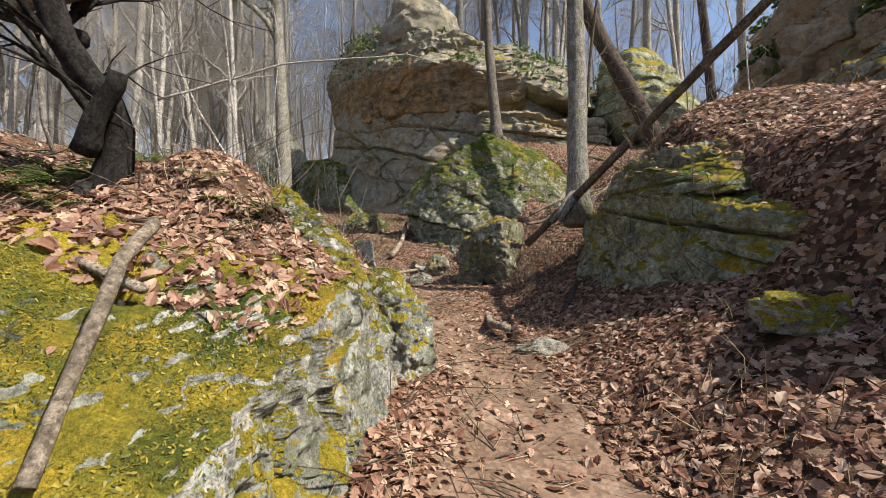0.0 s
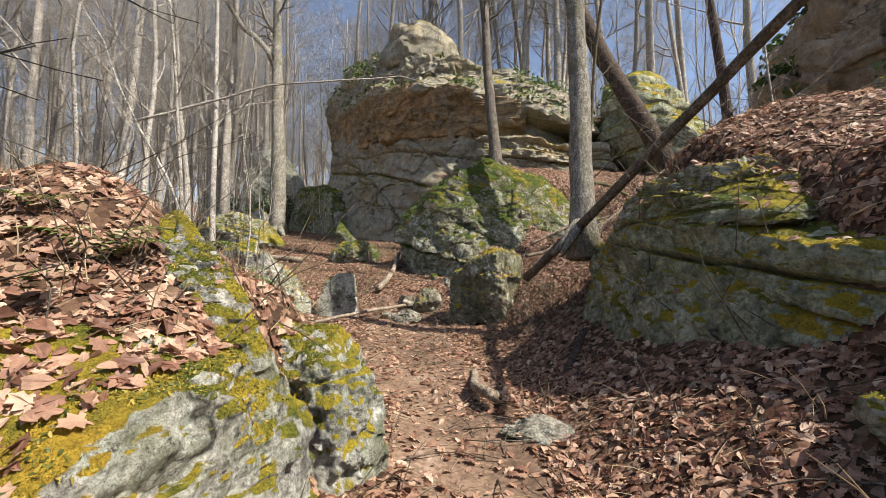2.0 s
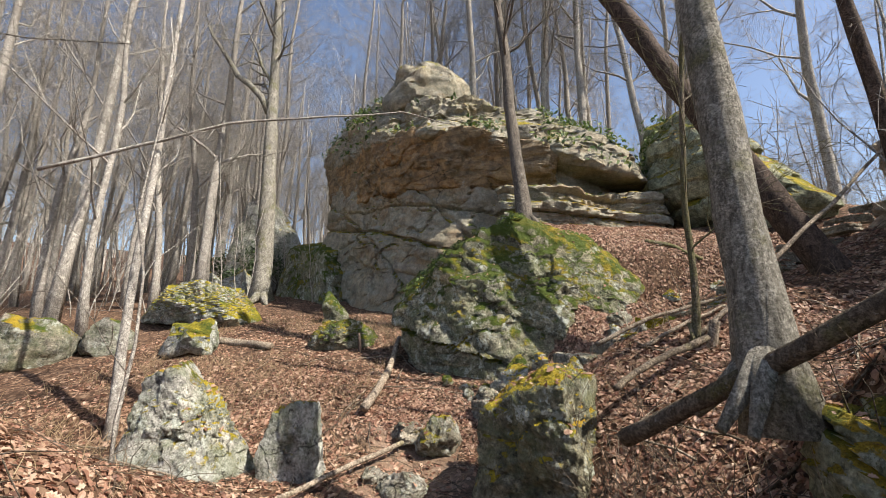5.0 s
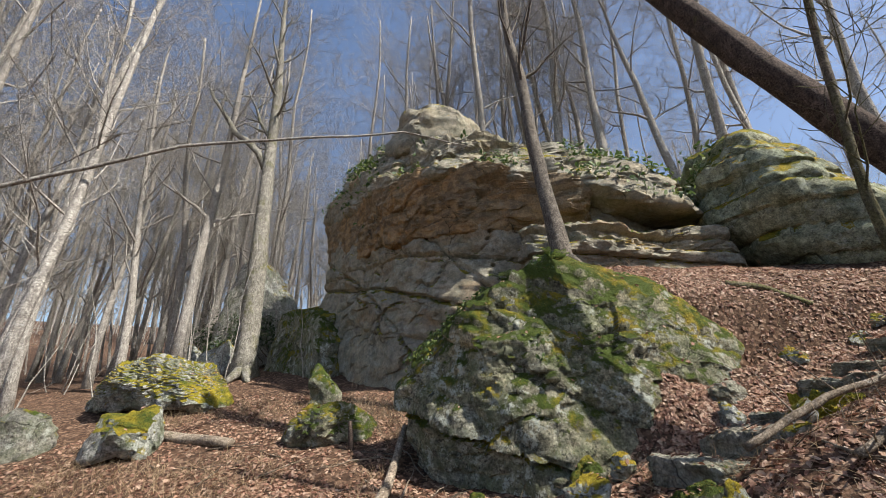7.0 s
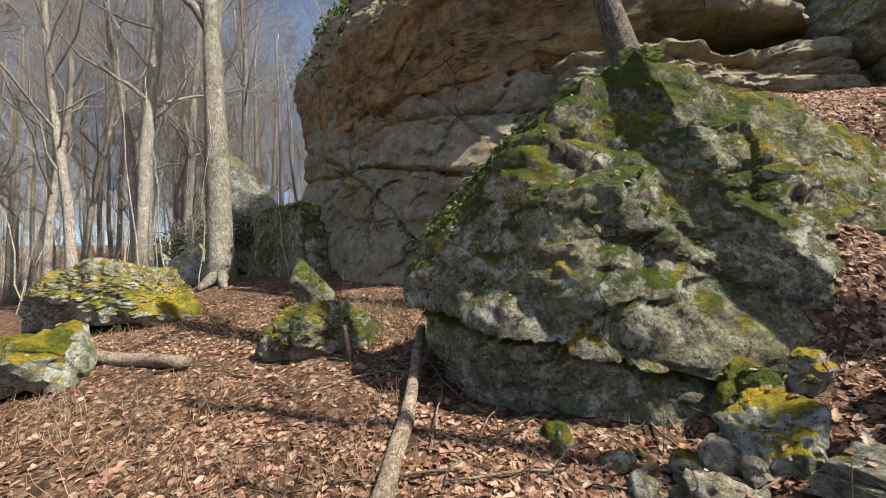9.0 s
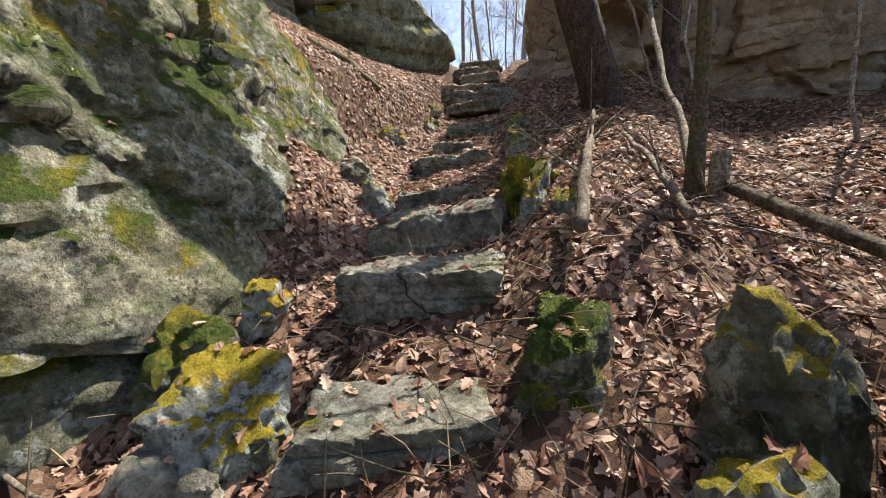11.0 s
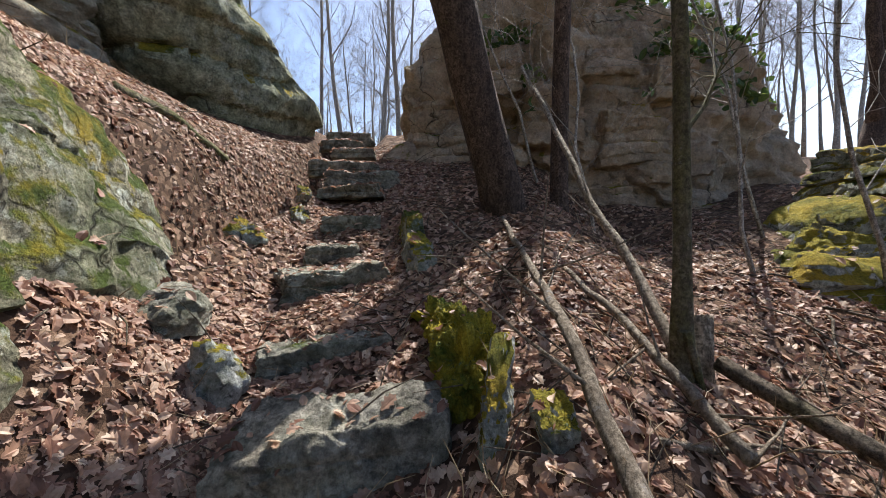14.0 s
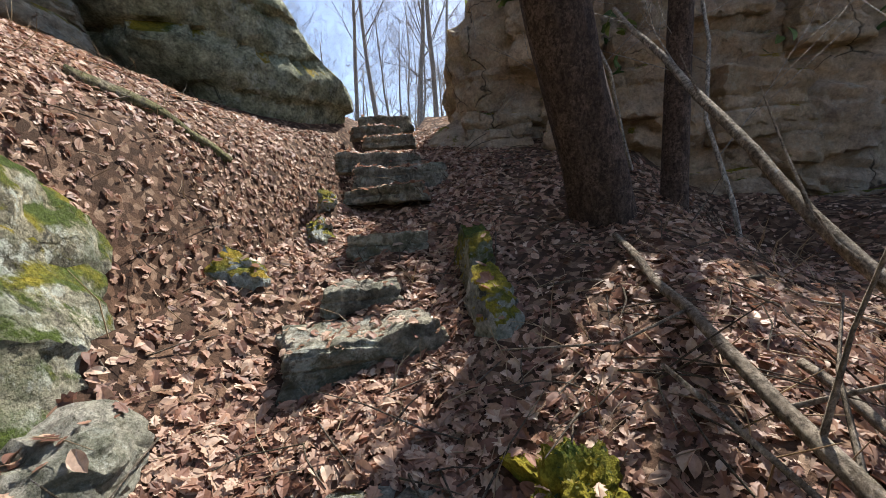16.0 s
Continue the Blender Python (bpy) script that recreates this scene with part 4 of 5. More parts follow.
for i, (x, y, top, wide) in enumerate(((5.65, 10.5, 3.08, 1.0), (6.1, 10.65, 3.3, 0.95), (6.7, 10.88, 3.56, 0.9), (7.3, 11.12, 3.86, 0.85), (7.95, 11.35, 4.16, 0.8), (8.65, 11.6, 4.46, 0.75))):
    step(x, y + 0.09 * (-1) ** i, top, wide * (0.8 + 0.2 * (i % 3)), 18 + 11 * ((i * 2) % 3 - 1), 79 + i, 0.3 + 0.05 * (i % 2), 0.16 + 0.05 * (i % 3), "thin weathered sandstone slab on the upper stair")
G = "stones along the stair"
stone("stair_stone", 0.55, 9.68, (0.42, 0.34, 0.2), M_STEP, "grey angular stone beside the stair", 20, seed=85, sink=0.03, group=G)
rock("stair_rock", [(0.8, 9.95, 0.9), (0.98, 9.62, 0.9), (1.12, 10.0, 1.0), (0.76, 10.05, 1.3), (0.98, 9.58, 1.16), (1.2, 9.72, 1.38), (1.12, 10.02, 1.42), (0.84, 9.75, 1.1)], M_PALE, "leaning lichened rock beside the stair", "stone", level=5, rounding=50, rough=0.05, grain=0.03, seed=86, scale=2.5, group=G)
stone("stair_stone", 1.12, 10.2, (0.36, 0.3, 0.36), M_MOSSROCK, "blocky yellowish stone at the foot of the boulder", 10, seed=87, sink=0.06, group=G)
stone("stair_stone", 1.45, 10.15, (0.26, 0.22, 0.3), M_GOLDMOSS, "small mossy stone at the foot of the boulder", 30, seed=88, sink=0.06, group=G)
stone("stair_stone", 2.8, 10.4, (0.26, 0.24, 0.22), M_PALE, "lichened stone beside a stair step", 15, seed=89, sink=0.12, group=G)
stone("stair_stone", 3.0, 10.75, (0.5, 0.3, 0.25), M_STEP, "grey stone half buried in leaves", 15, seed=90, sink=0.12, group=G)
stone("stair_stone", 0.95, 8.68, (0.45, 0.36, 0.22), M_PALE, "pale block with a golden moss patch", 25, seed=91, sink=0.08, group=G)
rock("mossy_boulder", [(1.2, 8.95, 1.0), (1.25, 8.55, 1.0), (1.75, 8.5, 1.1), (1.7, 8.95, 1.2), (1.32, 8.85, 1.46), (1.37, 8.62, 1.48), (1.65, 8.6, 1.5), (1.65, 8.85, 1.54)], M_MOSSROCK, "rounded boulder with moss and white lichen", "stone", level=5, rounding=18, rough=0.05, grain=0.03, seed=92, scale=2.5, group=G)
stone("stair_stone", 1.15, 8.28, (0.4, 0.35, 0.5), M_PALE, "upright grey stone with moss", 20, seed=93, sink=0.1, group=G)
stone("stair_stone", 1.45, 8.15, (0.35, 0.4, 0.6), M_ROCK, "dark upright stone beside the stair", 40, seed=94, sink=0.1, group=G)
rock("edging_stone", [(2.25, 8.97, 1.5), (2.27, 8.78, 1.5), (2.55, 8.8, 1.6), (2.5, 8.98, 1.6), (2.28, 8.95, 1.86), (2.3, 8.8, 1.84), (2.5, 8.82, 1.92), (2.48, 8.96, 1.92)], M_PALE, "short pale edging stone with moss on top", "stone", level=5, rounding=60, rough=0.025, grain=0.02, seed=95, scale=3, group=G)
rock("edging_stone", [(2.25, 9.16, 1.5), (2.28, 9.07, 1.5), (2.75, 9.05, 1.6), (2.72, 9.14, 1.6), (2.42, 9.12, 1.88), (2.44, 9.04, 1.9), (2.62, 9.08, 2.06), (2.62, 9.0, 2.05), (2.72, 9.08, 1.95)], M_GOLDMOSS, "thin upright edging slab hung with moss", "stone", level=5, rounding=60, rough=0.03, grain=0.02, seed=96, scale=3, group=G)
stone("moss_clump", 2.72, 9.18, (0.3, 0.26, 0.36), M_MOSS, "yellow moss cushion beside an edging slab", 10, seed=197, sink=0.1, group=G, level=5, rough=0.09, scale=7, grain=0.03)
stone("moss_clump", 3.2, 9.32, (0.36, 0.28, 0.2), M_MOSS, "thick yellow moss clump on a stone", 20, seed=97, sink=0.08, group=G, level=5, rough=0.09, scale=7, grain=0.03)
stone("moss_clump", 2.9, 9.15, (0.32, 0.28, 0.24), M_MOSS, "yellow moss cushion over a stone", 60, seed=98, sink=0.08, group=G, level=5, rough=0.09, scale=7, grain=0.03)
rock("edging_stone", [(3.75, 9.55, 1.9), (3.9, 9.4, 1.9), (4.3, 9.55, 2.1), (4.2, 9.75, 2.1), (3.85, 9.55, 2.28), (3.95, 9.45, 2.3), (4.35, 9.55, 2.52), (4.25, 9.7, 2.5)], M_PALE, "pale pointed edging stone", "stone", level=5, rounding=40, rough=0.04, grain=0.02, seed=99, scale=3, group=G)
rock("edging_stone", [(4.2, 9.7, 2.1), (4.35, 9.5, 2.1), (4.8, 9.65, 2.3), (4.7, 9.9, 2.3), (4.3, 9.7, 2.6), (4.4, 9.58, 2.62), (4.75, 9.65, 2.75), (4.7, 9.8, 2.72)], M_MOSSROCK, "mossy upright edging stone", "stone", level=5, rounding=40, rough=0.04, grain=0.02, seed=101, scale=3, group=G)
for i, (x, y) in enumerate(((4.9, 10.9), (5.3, 11.0), (5.8, 11.05), (6.4, 11.2), (4.1, 10.95), (7.0, 11.5))):
    stone("moss_stone", x, y, (0.32, 0.2, 0.2), M_GOLDMOSS, "small mossy edging stone above the stair", 30 * i, seed=102 + i, sink=0.08, group=G)

rng = random.Random(5)
for i in range(16):
    x = rng.uniform(-0.1, 1.0)
    stone("small_stone", x, 10.35 - 0.45 * x + rng.uniform(-0.45, 0.0), (rng.uniform(0.09, 0.2), rng.uniform(0.08, 0.14), rng.uniform(0.06, 0.11)), rng.choice((M_STEP, M_ROCK, M_MOSSROCK)), "small broken stone among leaves at the boulder's foot", rng.uniform(0, 180), seed=120 + i, sink=0.03, group="small stones at the boulder's foot", level=3)

# ---- leaf litter, laid before the trees stand ----
def strew():
    rng = random.Random(11)
    graph = bpy.context.evaluated_depsgraph_get()
    near, moss_top, crest, stalks, sprigs = [], [], [], [], []
    for n in range(175000):
        r = rng.random() if n < 148000 else 2
        if r == 2:
            x, y = rng.uniform(2.0, 8.0), rng.uniform(9.6, 13.2)
        elif r < 0.62:
            x, y = rng.uniform(-3.2, 4.2), rng.uniform(0.3, 10.8)
        elif r < 0.76:
            x, y = rng.uniform(2.0, 8.5), rng.uniform(6.5, 13.6)
        elif r < 0.86:
            x, y = rng.uniform(-7, 0), rng.uniform(9, 15)
        else:
            x, y = rng.uniform(-7, 9), rng.uniform(1, 15)
        if x < -0.3 and y > 9.5 and rng.random() < 0.2:
            continue
        p, nrm, what = drop(x, y, graph)
        if p is None:
            continue
        if what == "ground":
            path = abs(x - float(trail_centre(y))) < (0.4 if y < 4.3 else 0.62) + 0.2 * fbm((x, y, 0), 1.6, 2) and y < 8.9
            if path and rng.random() < 0.78:
                continue
            if fbm((x, y, 0), 1.3, 3, 8) < -0.22 and rng.random() < 0.6:
                continue
            near.append((p, nrm))
        elif what.startswith("trail_rock") and y > 1.45 and x < -0.55 and rng.random() < 0.9:
            near.append((p, nrm))
        elif nrm.z > 0.75 and not (what.startswith("trail_rock") and rng.random() < 0.8) and rng.random() < (0.9 if what.startswith("ledge_crown") and x > 2.45 else 0.6 if "step" in what and x > 4.6 else 0.07 if "step" in what else 0.1):
            near.append((p, nrm))
    scatter("leaf_litter", near, (0.026, 0.088), M_LEAF, "dry brown oak and beech leaves strewn thickly over the ground", "leaves", rng)
    for n in range(9000):
        x, y = rng.uniform(-6.5, 6), rng.uniform(13.2, 21)
        p, nrm, what = drop(x, y, graph)
        if p and what.startswith("cliff") and nrm.z > 0.35 and p.z > 6 and fbm((x, y, 0), 0.6, 3, 4) > -0.05:
            crest += [(p + Vector((rng.gauss(0, 0.1), rng.gauss(0, 0.1), rng.uniform(0, 0.22))), nrm) for _ in range(2)]
    for n in range(5000):
        x, y = rng.uniform(6.5, 9.5), rng.uniform(3.5, 10)
        p, nrm, what = drop(x, y, graph)
        if p and what.startswith("outcrop") and nrm.z > 0.4 and p.z > 4 and fbm((x, y, 0), 0.8, 3, 7) > 0.0:
            crest += [(p + Vector((rng.gauss(0, 0.08), rng.gauss(0, 0.08), rng.uniform(0, 0.2))), nrm) for _ in range(2)]
    for n in range(6000):
        x, y = rng.uniform(-1.1, 1.2), rng.uniform(10.4, 12.4)
        p, nrm, what = drop(x, y, graph)
        if p and what == "boulder" and p.z > 2.5 and fbm((x, y, 0), 1.1, 3, 9) > 0.02:
            sprigs.append((p + Vector((rng.gauss(0, 0.04), rng.gauss(0, 0.04), rng.uniform(0, 0.06))), nrm))
    scatter("rock_sprigs", sprigs, (0.035, 0.075), M_FERN, "small evergreen sprigs growing on the boulder", "plants", rng, tilt=0.7, shapes=LEAVES[2:4])
    scatter("rock_ferns", crest, (0.09, 0.2), M_FERN, "evergreen leaves growing along the crests of the rocks", "plants", rng, tilt=0.7, shapes=LEAVES[2:4])
    for n in range(9500):
        x, y = rng.uniform(-6, 5), rng.uniform(0.5, 14)
        if n > 5200:
            x, y = rng.uniform(-6.5, -0.2), rng.uniform(8.5, 14.5)
        p, nrm, what = drop(x, y, graph)
        if p and what == "ground" and abs(x - float(trail_centre(y))) > 0.45 and fbm((x, y, 0), 0.7, 3, 2) > -0.1:
            stalks.append(p)
    brush("dry_stalks", stalks, (0.08, 0.3), M_STRAW, "dry grass stalks and fine twigs among the leaves", "grass", rng)
    shoots = []
    for n in range(110000):
        k = rng.random()
        if k < 0.55:
            x, y = rng.uniform(-2.3, -0.35), rng.uniform(0.3, 3.3)
        elif k < 0.7:
            x, y = rng.uniform(1.7, 3.2), rng.uniform(1.7, 6.2)
        elif k < 0.82:
            x, y = rng.uniform(0.2, 1.7), rng.uniform(6.9, 8.9)
        elif k < 0.92:
            x, y = rng.uniform(2.0, 3.6), rng.uniform(8.75, 9.5)
        else:
            x, y = rng.uniform(0.0, 2.0), rng.uniform(10.5, 12)
        p, nrm, what = drop(x, y, graph)
        if p and nrm.z > 0.4 and not (what.startswith("trail_rock") and p.y > 1.45 and p.x < -0.62) and what.startswith(("trail_rock", "ledge_", "rock_body", "rock_cap", "trailside", "mossy", "moss_", "edging", "boulder")) and fbm(p, 1.7, 3, 3) > -0.12:
            shoots.append((p, nrm))
    scatter("moss_shoots", shoots, (0.006, 0.015), M_TUFT, "short golden and green moss shoots carpeting the rocks", "moss", rng, tilt=0.9, lift=0.006, shapes=SHOOT)
    thicket = [drop(rng.uniform(1.0, 1.9), rng.uniform(5.6, 7.2), graph)[0] for _ in range(190)] + [drop(rng.uniform(-2.4, -0.9), rng.uniform(12.2, 13.8), graph)[0] for _ in range(90)] + [drop(rng.uniform(1.9, 2.6), rng.uniform(3, 6), graph)[0] for _ in range(60)] + [drop(rng.uniform(-2.0, -0.6), rng.uniform(2.2, 4.4), graph)[0] for _ in range(70)]
    brush("dead_brush", [p for p in thicket if p], (0.3, 0.8), M_LOG, "tangle of thin dead twigs", "brush", rng, radius=0.003, spread=0.9)
    for x, y, w, hh in ((-8.4, 21.8, 1.8, 2.2), (-7.3, 20.9, 1.4, 1.5), (-10.4, 22.6, 1.8, 2.4), (-9.6, 20.6, 1.0, 1.2), (-12.5, 24.5, 1.8, 2.0)):
        shrub(x, y, ground_at(x, y), w, hh, rng)
    for n in range(400):
        x, y = rng.uniform(-2.4, -0.7), rng.uniform(2.0, 5.5)
        p, nrm, what = drop(x, y, graph)
        if p and what == "ground" and (n % 16 == 0 or y < 3.6 and x < -1.0 and n % 7 == 0):
            fern(p.x, p.y, p.z, rng.uniform(0.18, 0.34), rng)
    for n in range(14):
        x, y = rng.uniform(0.3, 1.6), rng.uniform(10.9, 12.0)
        p, nrm, what = drop(x, y, graph)
        if p and what == "boulder":
            fern(p.x, p.y, p.z, rng.uniform(0.16, 0.26), rng, "small fern rooted on the boulder", "boulder ferns")


strew()

# ---- trees ----
tree("tree", (-7.0, 17.7, 2.9), (-8.3, 18.9, 23), 0.36, 0.04, M_BARK, "tall grey bare tree with a forked crown", limbs=14, first=0.4, seed=1, sway=0.01, forks=[((-7.6, 18.2, 10.6), (-11.2, 19.0, 15.5), 0.16, 0.06, 6)], sides=14, steps=24)
tree("tree", (1.66, 12.15, 4.2), (1.3, 13.6, 13), 0.17, 0.09, M_BARK_BROWN, "slender bare tree rooted on top of the boulder", limbs=8, first=0.5, seed=2, sides=12, steps=20)
tree("tree", (2.02, 5.95, 1.6), (2.35, 7.1, 13), 0.15, 0.08, M_BARK, "straight grey tree beside the ledge", limbs=8, first=0.6, seed=3, sway=0.006, sides=14, steps=26)
tree("leaning_tree", (5.3, 8.71, 2.45), (1.55, 11.1, 12.2), 0.2, 0.15, M_BARK_DARK, "thick leaning tree with dark reddish bark", limbs=3, first=0.8, seed=4, sway=0.006, sides=14, steps=24, flare=1.35)
tree("sapling", (2.82, 8.25, 1.8), (3.25, 7.9, 8.5), 0.04, 0.022, M_MOSSBARK, "thin crooked sapling with mossy bark on the slope", limbs=10, first=0.12, reach=1.5, seed=5, flare=1.5, sway=0.03, sides=12, steps=22)
tree("tree", (5.7, 8.2, 2.4), (4.5, 8.1, 12), 0.10, 0.05, M_BARK_DARK, "thin dark tree beside the outcrop", limbs=4, first=0.55, reach=1.6, seed=15, sway=0.01)
tree("charred_tree", (-2.05, 2.3, 1.15), (-2.1, 2.25, 3.6), 0.085, 0.06, M_BARK_BLACK, "gnarled blackened snag on the bank", limbs=5, first=0.4, reach=1.6, seed=6, sway=0.09, flare=1.8,
     forks=[((-2.08, 2.3, 2.2), (-3.3, 2.1, 2.55), 0.06, 0.03, 6), ((-2.05, 2.28, 1.55), (-1.8, 2.22, 1.98), 0.07, 0.045, 1), ((-2.05, 2.3, 1.9), (-2.7, 2.6, 2.3), 0.045, 0.02, 5), ((-2.08, 2.28, 2.35), (-1.75, 2.2, 2.75), 0.04, 0.02, 4)])
log("pale_branch", [(-2.7, 2.25, 2.32), (-1.9, 2.2, 2.42), (-0.9, 2.2, 2.46)], 0.036, 0.02, M_DEAD, "pale dead branch caught in the blackened snag", "branch", seed=44, sway=0.015, twigs=4)
tree("tree", (-4.45, 8.85, 0.6), (-5.6, 10.4, 9), 0.07, 0.04, M_BARK_FAR, "thin pale tree in the clearing", limbs=8, first=0.4, reach=1.8, seed=16, flare=1.2, sway=0.01)
tree("gnarled_tree", (9.0, 1.9, 2.6), (9.3, 1.4, 8.5), 0.2, 0.12, M_BARK_DARK, "thick dark gnarled tree beyond the mossy rock", limbs=6, first=0.5, reach=3, seed=17, sway=0.05, forks=[((9.1, 1.7, 4.0), (8.6, 2.3, 7.5), 0.14, 0.08, 4)])
log("leaning_dead_trunk", [(1.45, 6.85, 1.1), (2.0, 5.7, 1.85), (2.75, 4.15, 2.95), (3.5, 2.5, 4.05)], 0.066, 0.042, M_LOG, "long dead trunk leaning over the rock ledge", seed=7, sway=0.006, sides=12)
log("leaning_pole", [(2.85, 8.22, 1.82), (4.2, 8.36, 2.97), (5.9, 8.53, 4.42)], 0.032, 0.02, M_DEAD, "dead pole with moss leaning on a tree", seed=8, sway=0.03, sides=10, twigs=3)
log("fallen_branch", [(4.5, 8.9, 2.6), (3.4, 8.83, 2.3), (2.6, 8.78, 2.08), (1.9, 8.74, 1.75)], 0.018, 0.03, M_DEAD, "long pale fallen branch beside the stair", seed=9, sway=0.025, twigs=7)
log("fallen_branch", [(3.5, 8.6, 2.25), (2.95, 8.45, 2.05), (2.3, 8.3, 1.75)], 0.016, 0.026, M_DEAD, "crooked fallen branch on the leafy slope", seed=10, sway=0.03, twigs=5)
log("fallen_log", [(2.9, 8.05, 1.86), (2.3, 7.8, 1.68), (1.85, 7.55, 1.52), (1.5, 7.1, 1.45)], 0.04, 0.028, M_LOG, "weathered fallen log lying on the leafy slope", seed=11, sway=0.03)
log("broken_stump", [(2.95, 8.1, 1.7), (3.02, 8.08, 2.05)], 0.06, 0.055, M_DEAD, "short broken stump beside the sapling", "stump", seed=12, sway=0.0)
log("trail_stick", [(0.53, 4.75, 0.2), (0.5, 4.2, 0.22), (0.62, 3.85, 0.24)], 0.035, 0.045, M_DEAD, "short thick stick lying across the trail", "stick", seed=13, sway=0.02)
log("fallen_branch", [(-1.1, 11.9, 1.75), (-1.1, 10.6, 1.18), (-1.2, 9.3, 0.85)], 0.05, 0.07, M_DEAD, "mottled branch propped against the boulder", seed=14, sway=0.012)
log("fallen_branch", [(-0.5, 8.9, 0.55), (-1.2, 7.7, 0.5), (-1.75, 6.8, 0.42)], 0.03, 0.025, M_DEAD, "thin pale branch lying beside the trail", seed=15, sway=0.01)
log("fallen_log", [(-6.2, 12.6, 1.75), (-3.9, 12.1, 1.55)], 0.1, 0.08, M_DEAD, "rotting log lying in the clearing", seed=16)
log("pale_branch", [(-6.5, 9.1, 4.4), (-4, 9.89, 5.57), (-1, 10.81, 6.27), (0.1, 11.1, 6.1)], 0.03, 0.008, M_BARK_FAR, "long pale branch reaching across the clearing", "branch", seed=41, sway=0.02, twigs=5)
log("dead_stick", [(1.55, 4.6, 0.62), (1.25, 4.2, 0.3)], 0.03, 0.03, M_BARK_DARK, "dark stick leaning on the ledge", "stick", seed=17)
log("dead_stick", [(-1.1, 1.52, 1.1), (-1.0, 1.24, 0.96), (-0.82, 0.78, 0.53)], 0.024, 0.02, M_DEAD, "grey bare stick lying on the moss", "stick", seed=18, sway=0.02)
log("broken_stump", [(-1.92, 12.0, ground_at(-1.92, 12.0) - 0.1), (-1.98, 12.0, ground_at(-1.92, 12.0) + 0.4)], 0.055, 0.03, M_BARK_DARK, "reddish splintered stump in the clearing", "stump", seed=45, sway=0.02)
log("fallen_log", [(4.3, 12.25, ground_at(4.3, 12.25) - 0.01), (4.75, 12.05, ground_at(4.75, 12.05) + 0.01), (5.25, 11.85, ground_at(5.25, 11.85) - 0.02)], 0.07, 0.05, M_MOSSBARK, "mossy rotting log half sunk in the leafy bank", seed=46, sway=0.04, sides=10)
log("dead_stick", [(-1.9, 1.7, 1.1), (-1.05, 1.4, 0.86)], 0.015, 0.02, M_DEAD, "thin grey stick lying on the moss", "stick", seed=19, sway=0.02)

# ---- the forest ----
def forest():
    kinds = []
    for k in range(8):
        rng = random.Random(100 + k)
        far = k >= 5
        kinds.append(tree("forest_tree", (0, 0, 0), (rng.gauss(0, 0.7), rng.gauss(0, 0.7), 14 + 1.3 * k), 0.14 + 0.02 * (k % 5), 0.045, M_BARK_FAR, "tall thin leafless forest tree",
                          limbs=13 if far else 15, reach=4.8, depth=3, first=0.25, seed=100 + k, group="bare forest trees", sides=7, steps=9, flare=1.3))
    rng = random.Random(7)
    spots = []
    for n in range(6000):
        if len(spots) >= 215:
            break
        x, y = rng.uniform(-48, 36), rng.uniform(2, 66)
        if rng.random() < 0.35:
            x, y = rng.uniform(-26, -6), rng.uniform(14, 44)
        if x > -7 and y < float(cliff_line(x)) + 3 and x < 11.5 or -9 < x <= -7 and y < 19.5:
            continue
        if x < -3 and y < 10 + max(0, x + 12):
            continue
        if 10.5 < x < 24 and y < 16:
            continue
        if any((x - a) ** 2 + (y - b) ** 2 < 1.6 for a, b in spots):
            continue
        spots.append((x, y))
    for n in range(900):
        if len(spots) >= 262:
            break
        x, y = rng.uniform(-7, 12), 0.0
        y = float(cliff_line(x)) + rng.uniform(2.5, 15)
        if n % 3 == 0:
            x, y = rng.uniform(24, 44), rng.uniform(-12, 24)
        if any((x - a) ** 2 + (y - b) ** 2 < 1.4 for a, b in spots):
            continue
        spots.append((x, y))
    for n in range(16):
        spots.append((rng.uniform(27, 38), rng.uniform(-22, -3)))
    spots.sort(key=lambda p: (p[0]) ** 2 + (p[1] - 6) ** 2)
    for i, (x, y) in enumerate(spots):
        size = rng.uniform(0.7, 1.15)
        m = pose(x, y, ground_at(x, y) - 0.1, rng.gauss(0, 2.5), rng.gauss(0, 2.5), rng.uniform(0, 360)) @ Matrix.Diagonal((size, size, size, 1))
        src = kinds[i % 8]
        c = src if i < 8 else copy_thing(src, m)
        c.matrix_basis = m


forest()


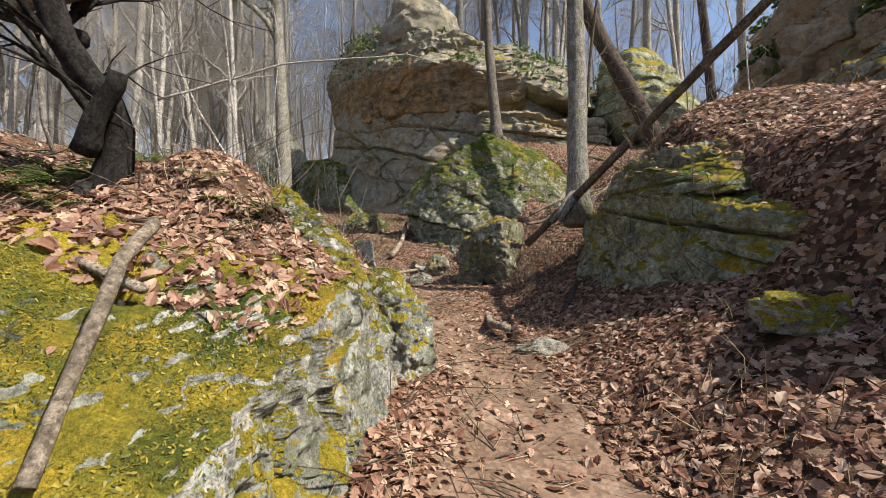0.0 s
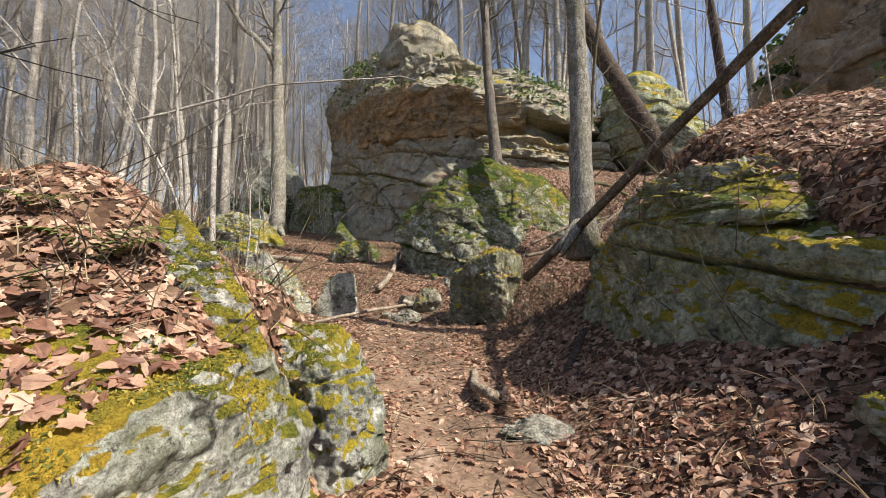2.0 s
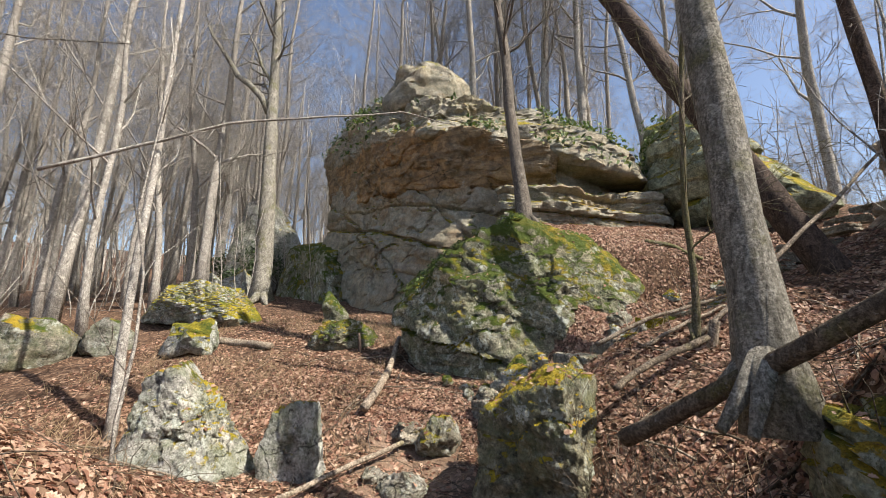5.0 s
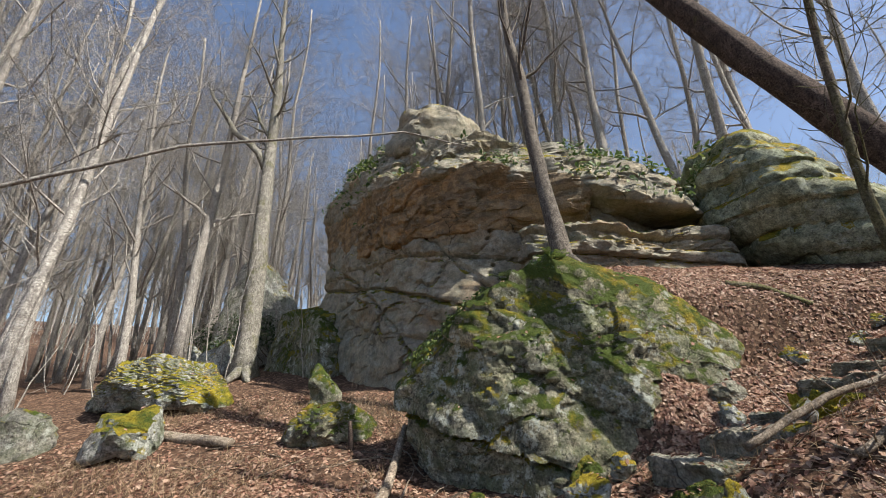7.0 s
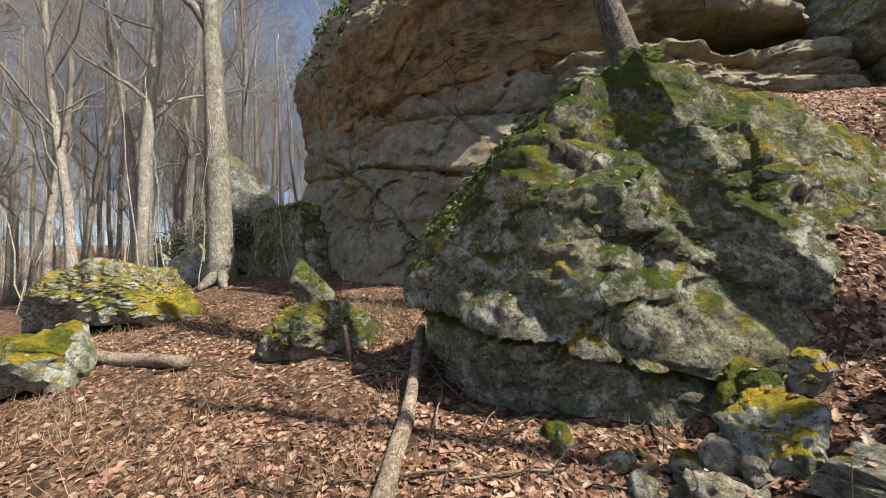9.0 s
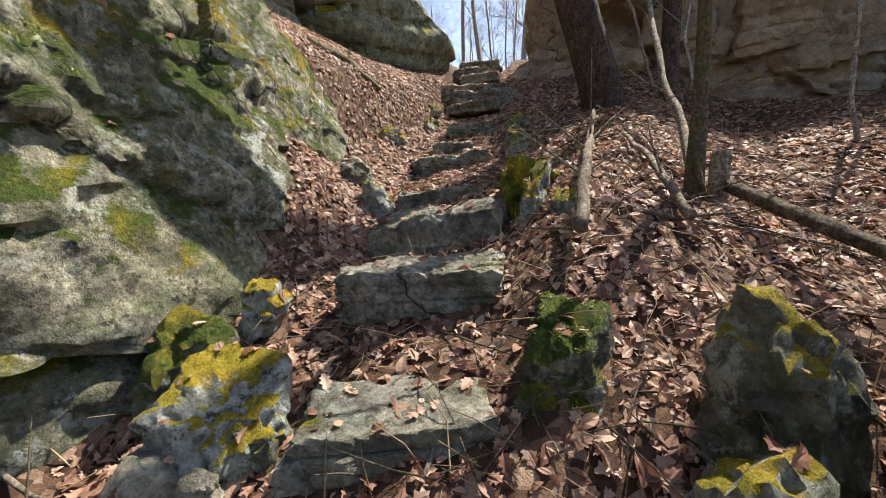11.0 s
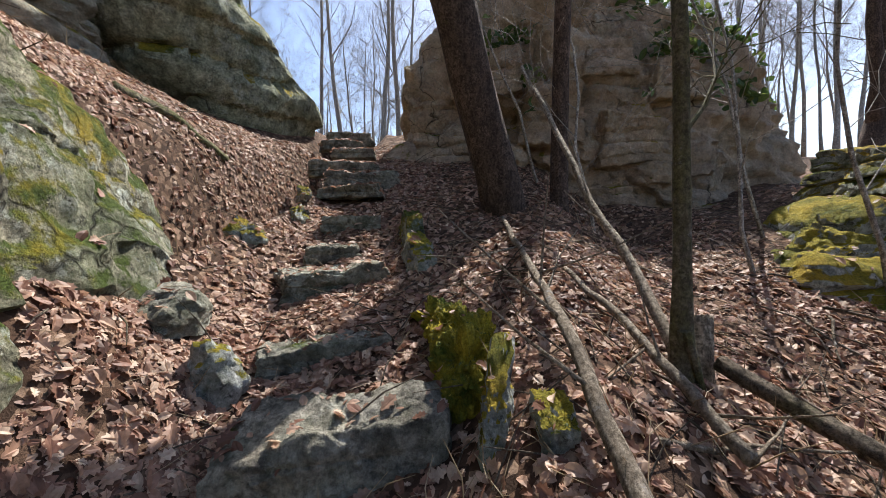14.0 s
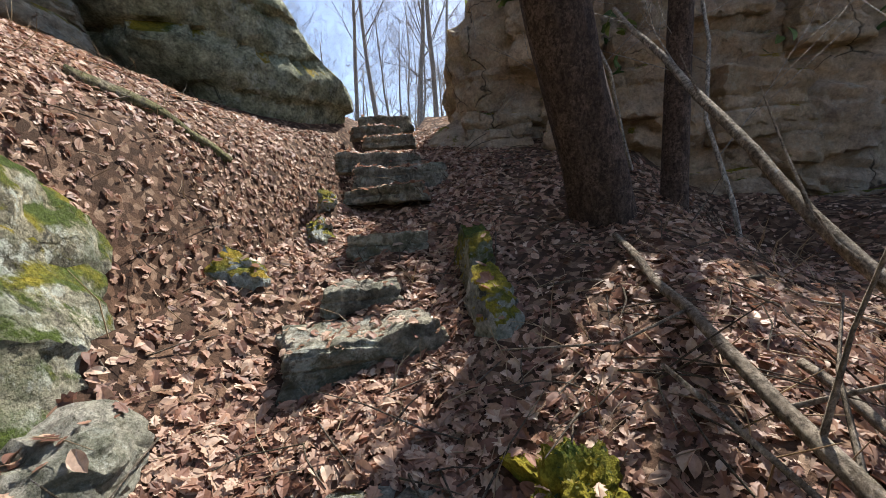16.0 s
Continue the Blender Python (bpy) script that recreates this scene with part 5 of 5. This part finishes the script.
def far_woods():
    """The haze of stems and twigs between the trees and the skyline."""
    rng = random.Random(77)
    v, f = [], []
    for n in range(900):
        a, away = rng.uniform(radians(-35), radians(175)), rng.uniform(38, 95)
        x, y = away * math.cos(a), 8 + away * math.sin(a)
        foot = Vector((x, y, float(ground_z(x, y)) - 0.3))
        top = foot + Vector((rng.gauss(0, 1.0), rng.gauss(0, 1.0), rng.uniform(7, 17)))
        r = rng.uniform(0.05, 0.15)
        tube(v, f, [foot, foot.lerp(top, 0.5) + Vector((rng.gauss(0, 0.25), rng.gauss(0, 0.25), 0)), top], [r, r * 0.7, 0.02], 4, caps=False)
        for k in range(rng.randint(6, 11)):
            p = foot.lerp(top, rng.uniform(0.2, 0.95))
            w = Vector((rng.gauss(0, 1), rng.gauss(0, 1), rng.uniform(0.4, 1.6))).normalized() * rng.uniform(1.2, 3.6)
            q = p + w
            tube(v, f, [p, p.lerp(q, 0.5) + Vector((0, 0, -0.15)), q], [0.035, 0.025, 0.008], 3, caps=False)
            for _ in range(3):
                b = p.lerp(q, rng.uniform(0.4, 1.0))
                tube(v, f, [b, b + (w * 0.4 + Vector((rng.gauss(0, 0.6), rng.gauss(0, 0.6), rng.gauss(0.5, 0.4))))], [0.018, 0.006], 3, caps=False)
    return tagged(link_mesh("far_woods", v, f, M_BARK_FAR), "dense grey leafless woods on the far slopes", "woods", kind="stuff")


far_woods()


def undergrowth():
    rng = random.Random(23)
    kinds = []
    for k in range(3):
        kinds.append(tree("thin_sapling", (0, 0, 0), (rng.gauss(0, 0.3), rng.gauss(0, 0.3), 3.6 + k), 0.02, 0.006, M_BARK_FAR, "thin leafless sapling among the trees", limbs=9, reach=1.3, depth=1, first=0.2, seed=200 + k, group="thin saplings", sides=5, steps=7, flare=1.0, sway=0.05, category="sapling"))
    spots = [(rng.uniform(-16, -4.5), rng.uniform(12, 26)) for _ in range(34)] + [(rng.uniform(-4, -1.8), rng.uniform(3.5, 7)) for _ in range(5)] + [(rng.uniform(3.4, 6.5), rng.uniform(6.0, 8.4)) for _ in range(5)]
    spots = [(x, y) for x, y in spots if y < float(cliff_line(x)) - 1.5 or x < -9]
    for i, (x, y) in enumerate(spots):
        m = pose(x, y, ground_at(x, y) - 0.05, rng.gauss(0, 8), rng.gauss(0, 8), rng.uniform(0, 360))
        c = kinds[i] if i < 3 else copy_thing(kinds[i % 3], m)
        c.matrix_basis = m


undergrowth()

# ---- fallen twigs ----
def twigs():
    rng = random.Random(31)
    for n in range(70):
        x, y = rng.choice(((rng.uniform(-5, -1.2), rng.uniform(4, 13)), (rng.uniform(1.0, 4.5), rng.uniform(5.5, 9.2)), (rng.uniform(-1.5, 1.2), rng.uniform(9, 12))))
        a, ln = rng.uniform(0, 6.28), rng.uniform(0.35, 1.1)
        b = (x + ln * math.cos(a), y + ln * math.sin(a))
        log("fallen_twig", [(x, y, ground_at(x, y) + 0.02), (*b, ground_at(*b) + 0.05)], 0.012, 0.006, rng.choice((M_DEAD, M_LOG)), "thin dead twig lying on the leaves", "twig", seed=300 + n, sides=5, sway=0.06, steps=5, wob=0.1)["group"] = "fallen twigs"


twigs()


def twig_litter():
    """Countless short twigs and stalks lying flat among the leaves."""
    rng = random.Random(41)
    graph = bpy.context.evaluated_depsgraph_get()
    for name, material, count, thick, long, label in (("twig_litter", M_LOG, 2600, 0.0035, (0.12, 0.5), "short dark twigs lying among the leaves"), ("straw_litter", M_STRAW, 5200, 0.0018, (0.06, 0.28), "dry pale stalks lying among the leaves")):
        v, f = [], []
        for n in range(count):
            x, y = (rng.uniform(-3, 4), rng.uniform(0.4, 10.5)) if n % 2 else (rng.uniform(-4, 8), rng.uniform(5, 13))
            hit, p, nrm, _, ob, _ = scene.ray_cast(graph, Vector((x, y, ground_at(x, y) + 0.4)), Vector((0, 0, -1)))
            if not hit or ob.name.split(".")[0] not in ("ground", "leaf_litter"):
                continue
            a = rng.uniform(0, 6.28)
            way = Vector((math.cos(a), math.sin(a), 0))
            way = (way - nrm * way.dot(nrm) * 0.9 + Vector((0, 0, rng.uniform(-0.05, 0.25)))).normalized() * rng.uniform(*long)
            mid = p + way * 0.5 + Vector((rng.gauss(0, 0.06), rng.gauss(0, 0.06), 0.04)) * way.length
            lift = Vector((0, 0, 0.008))
            tube(v, f, [p + lift, mid + lift, p + way + lift], [thick * rng.uniform(0.8, 1.6), thick, thick * 0.5], 4, caps=False)
        tagged(link_mesh(name, v, f, material), label, "twigs", kind="stuff")


twig_litter()
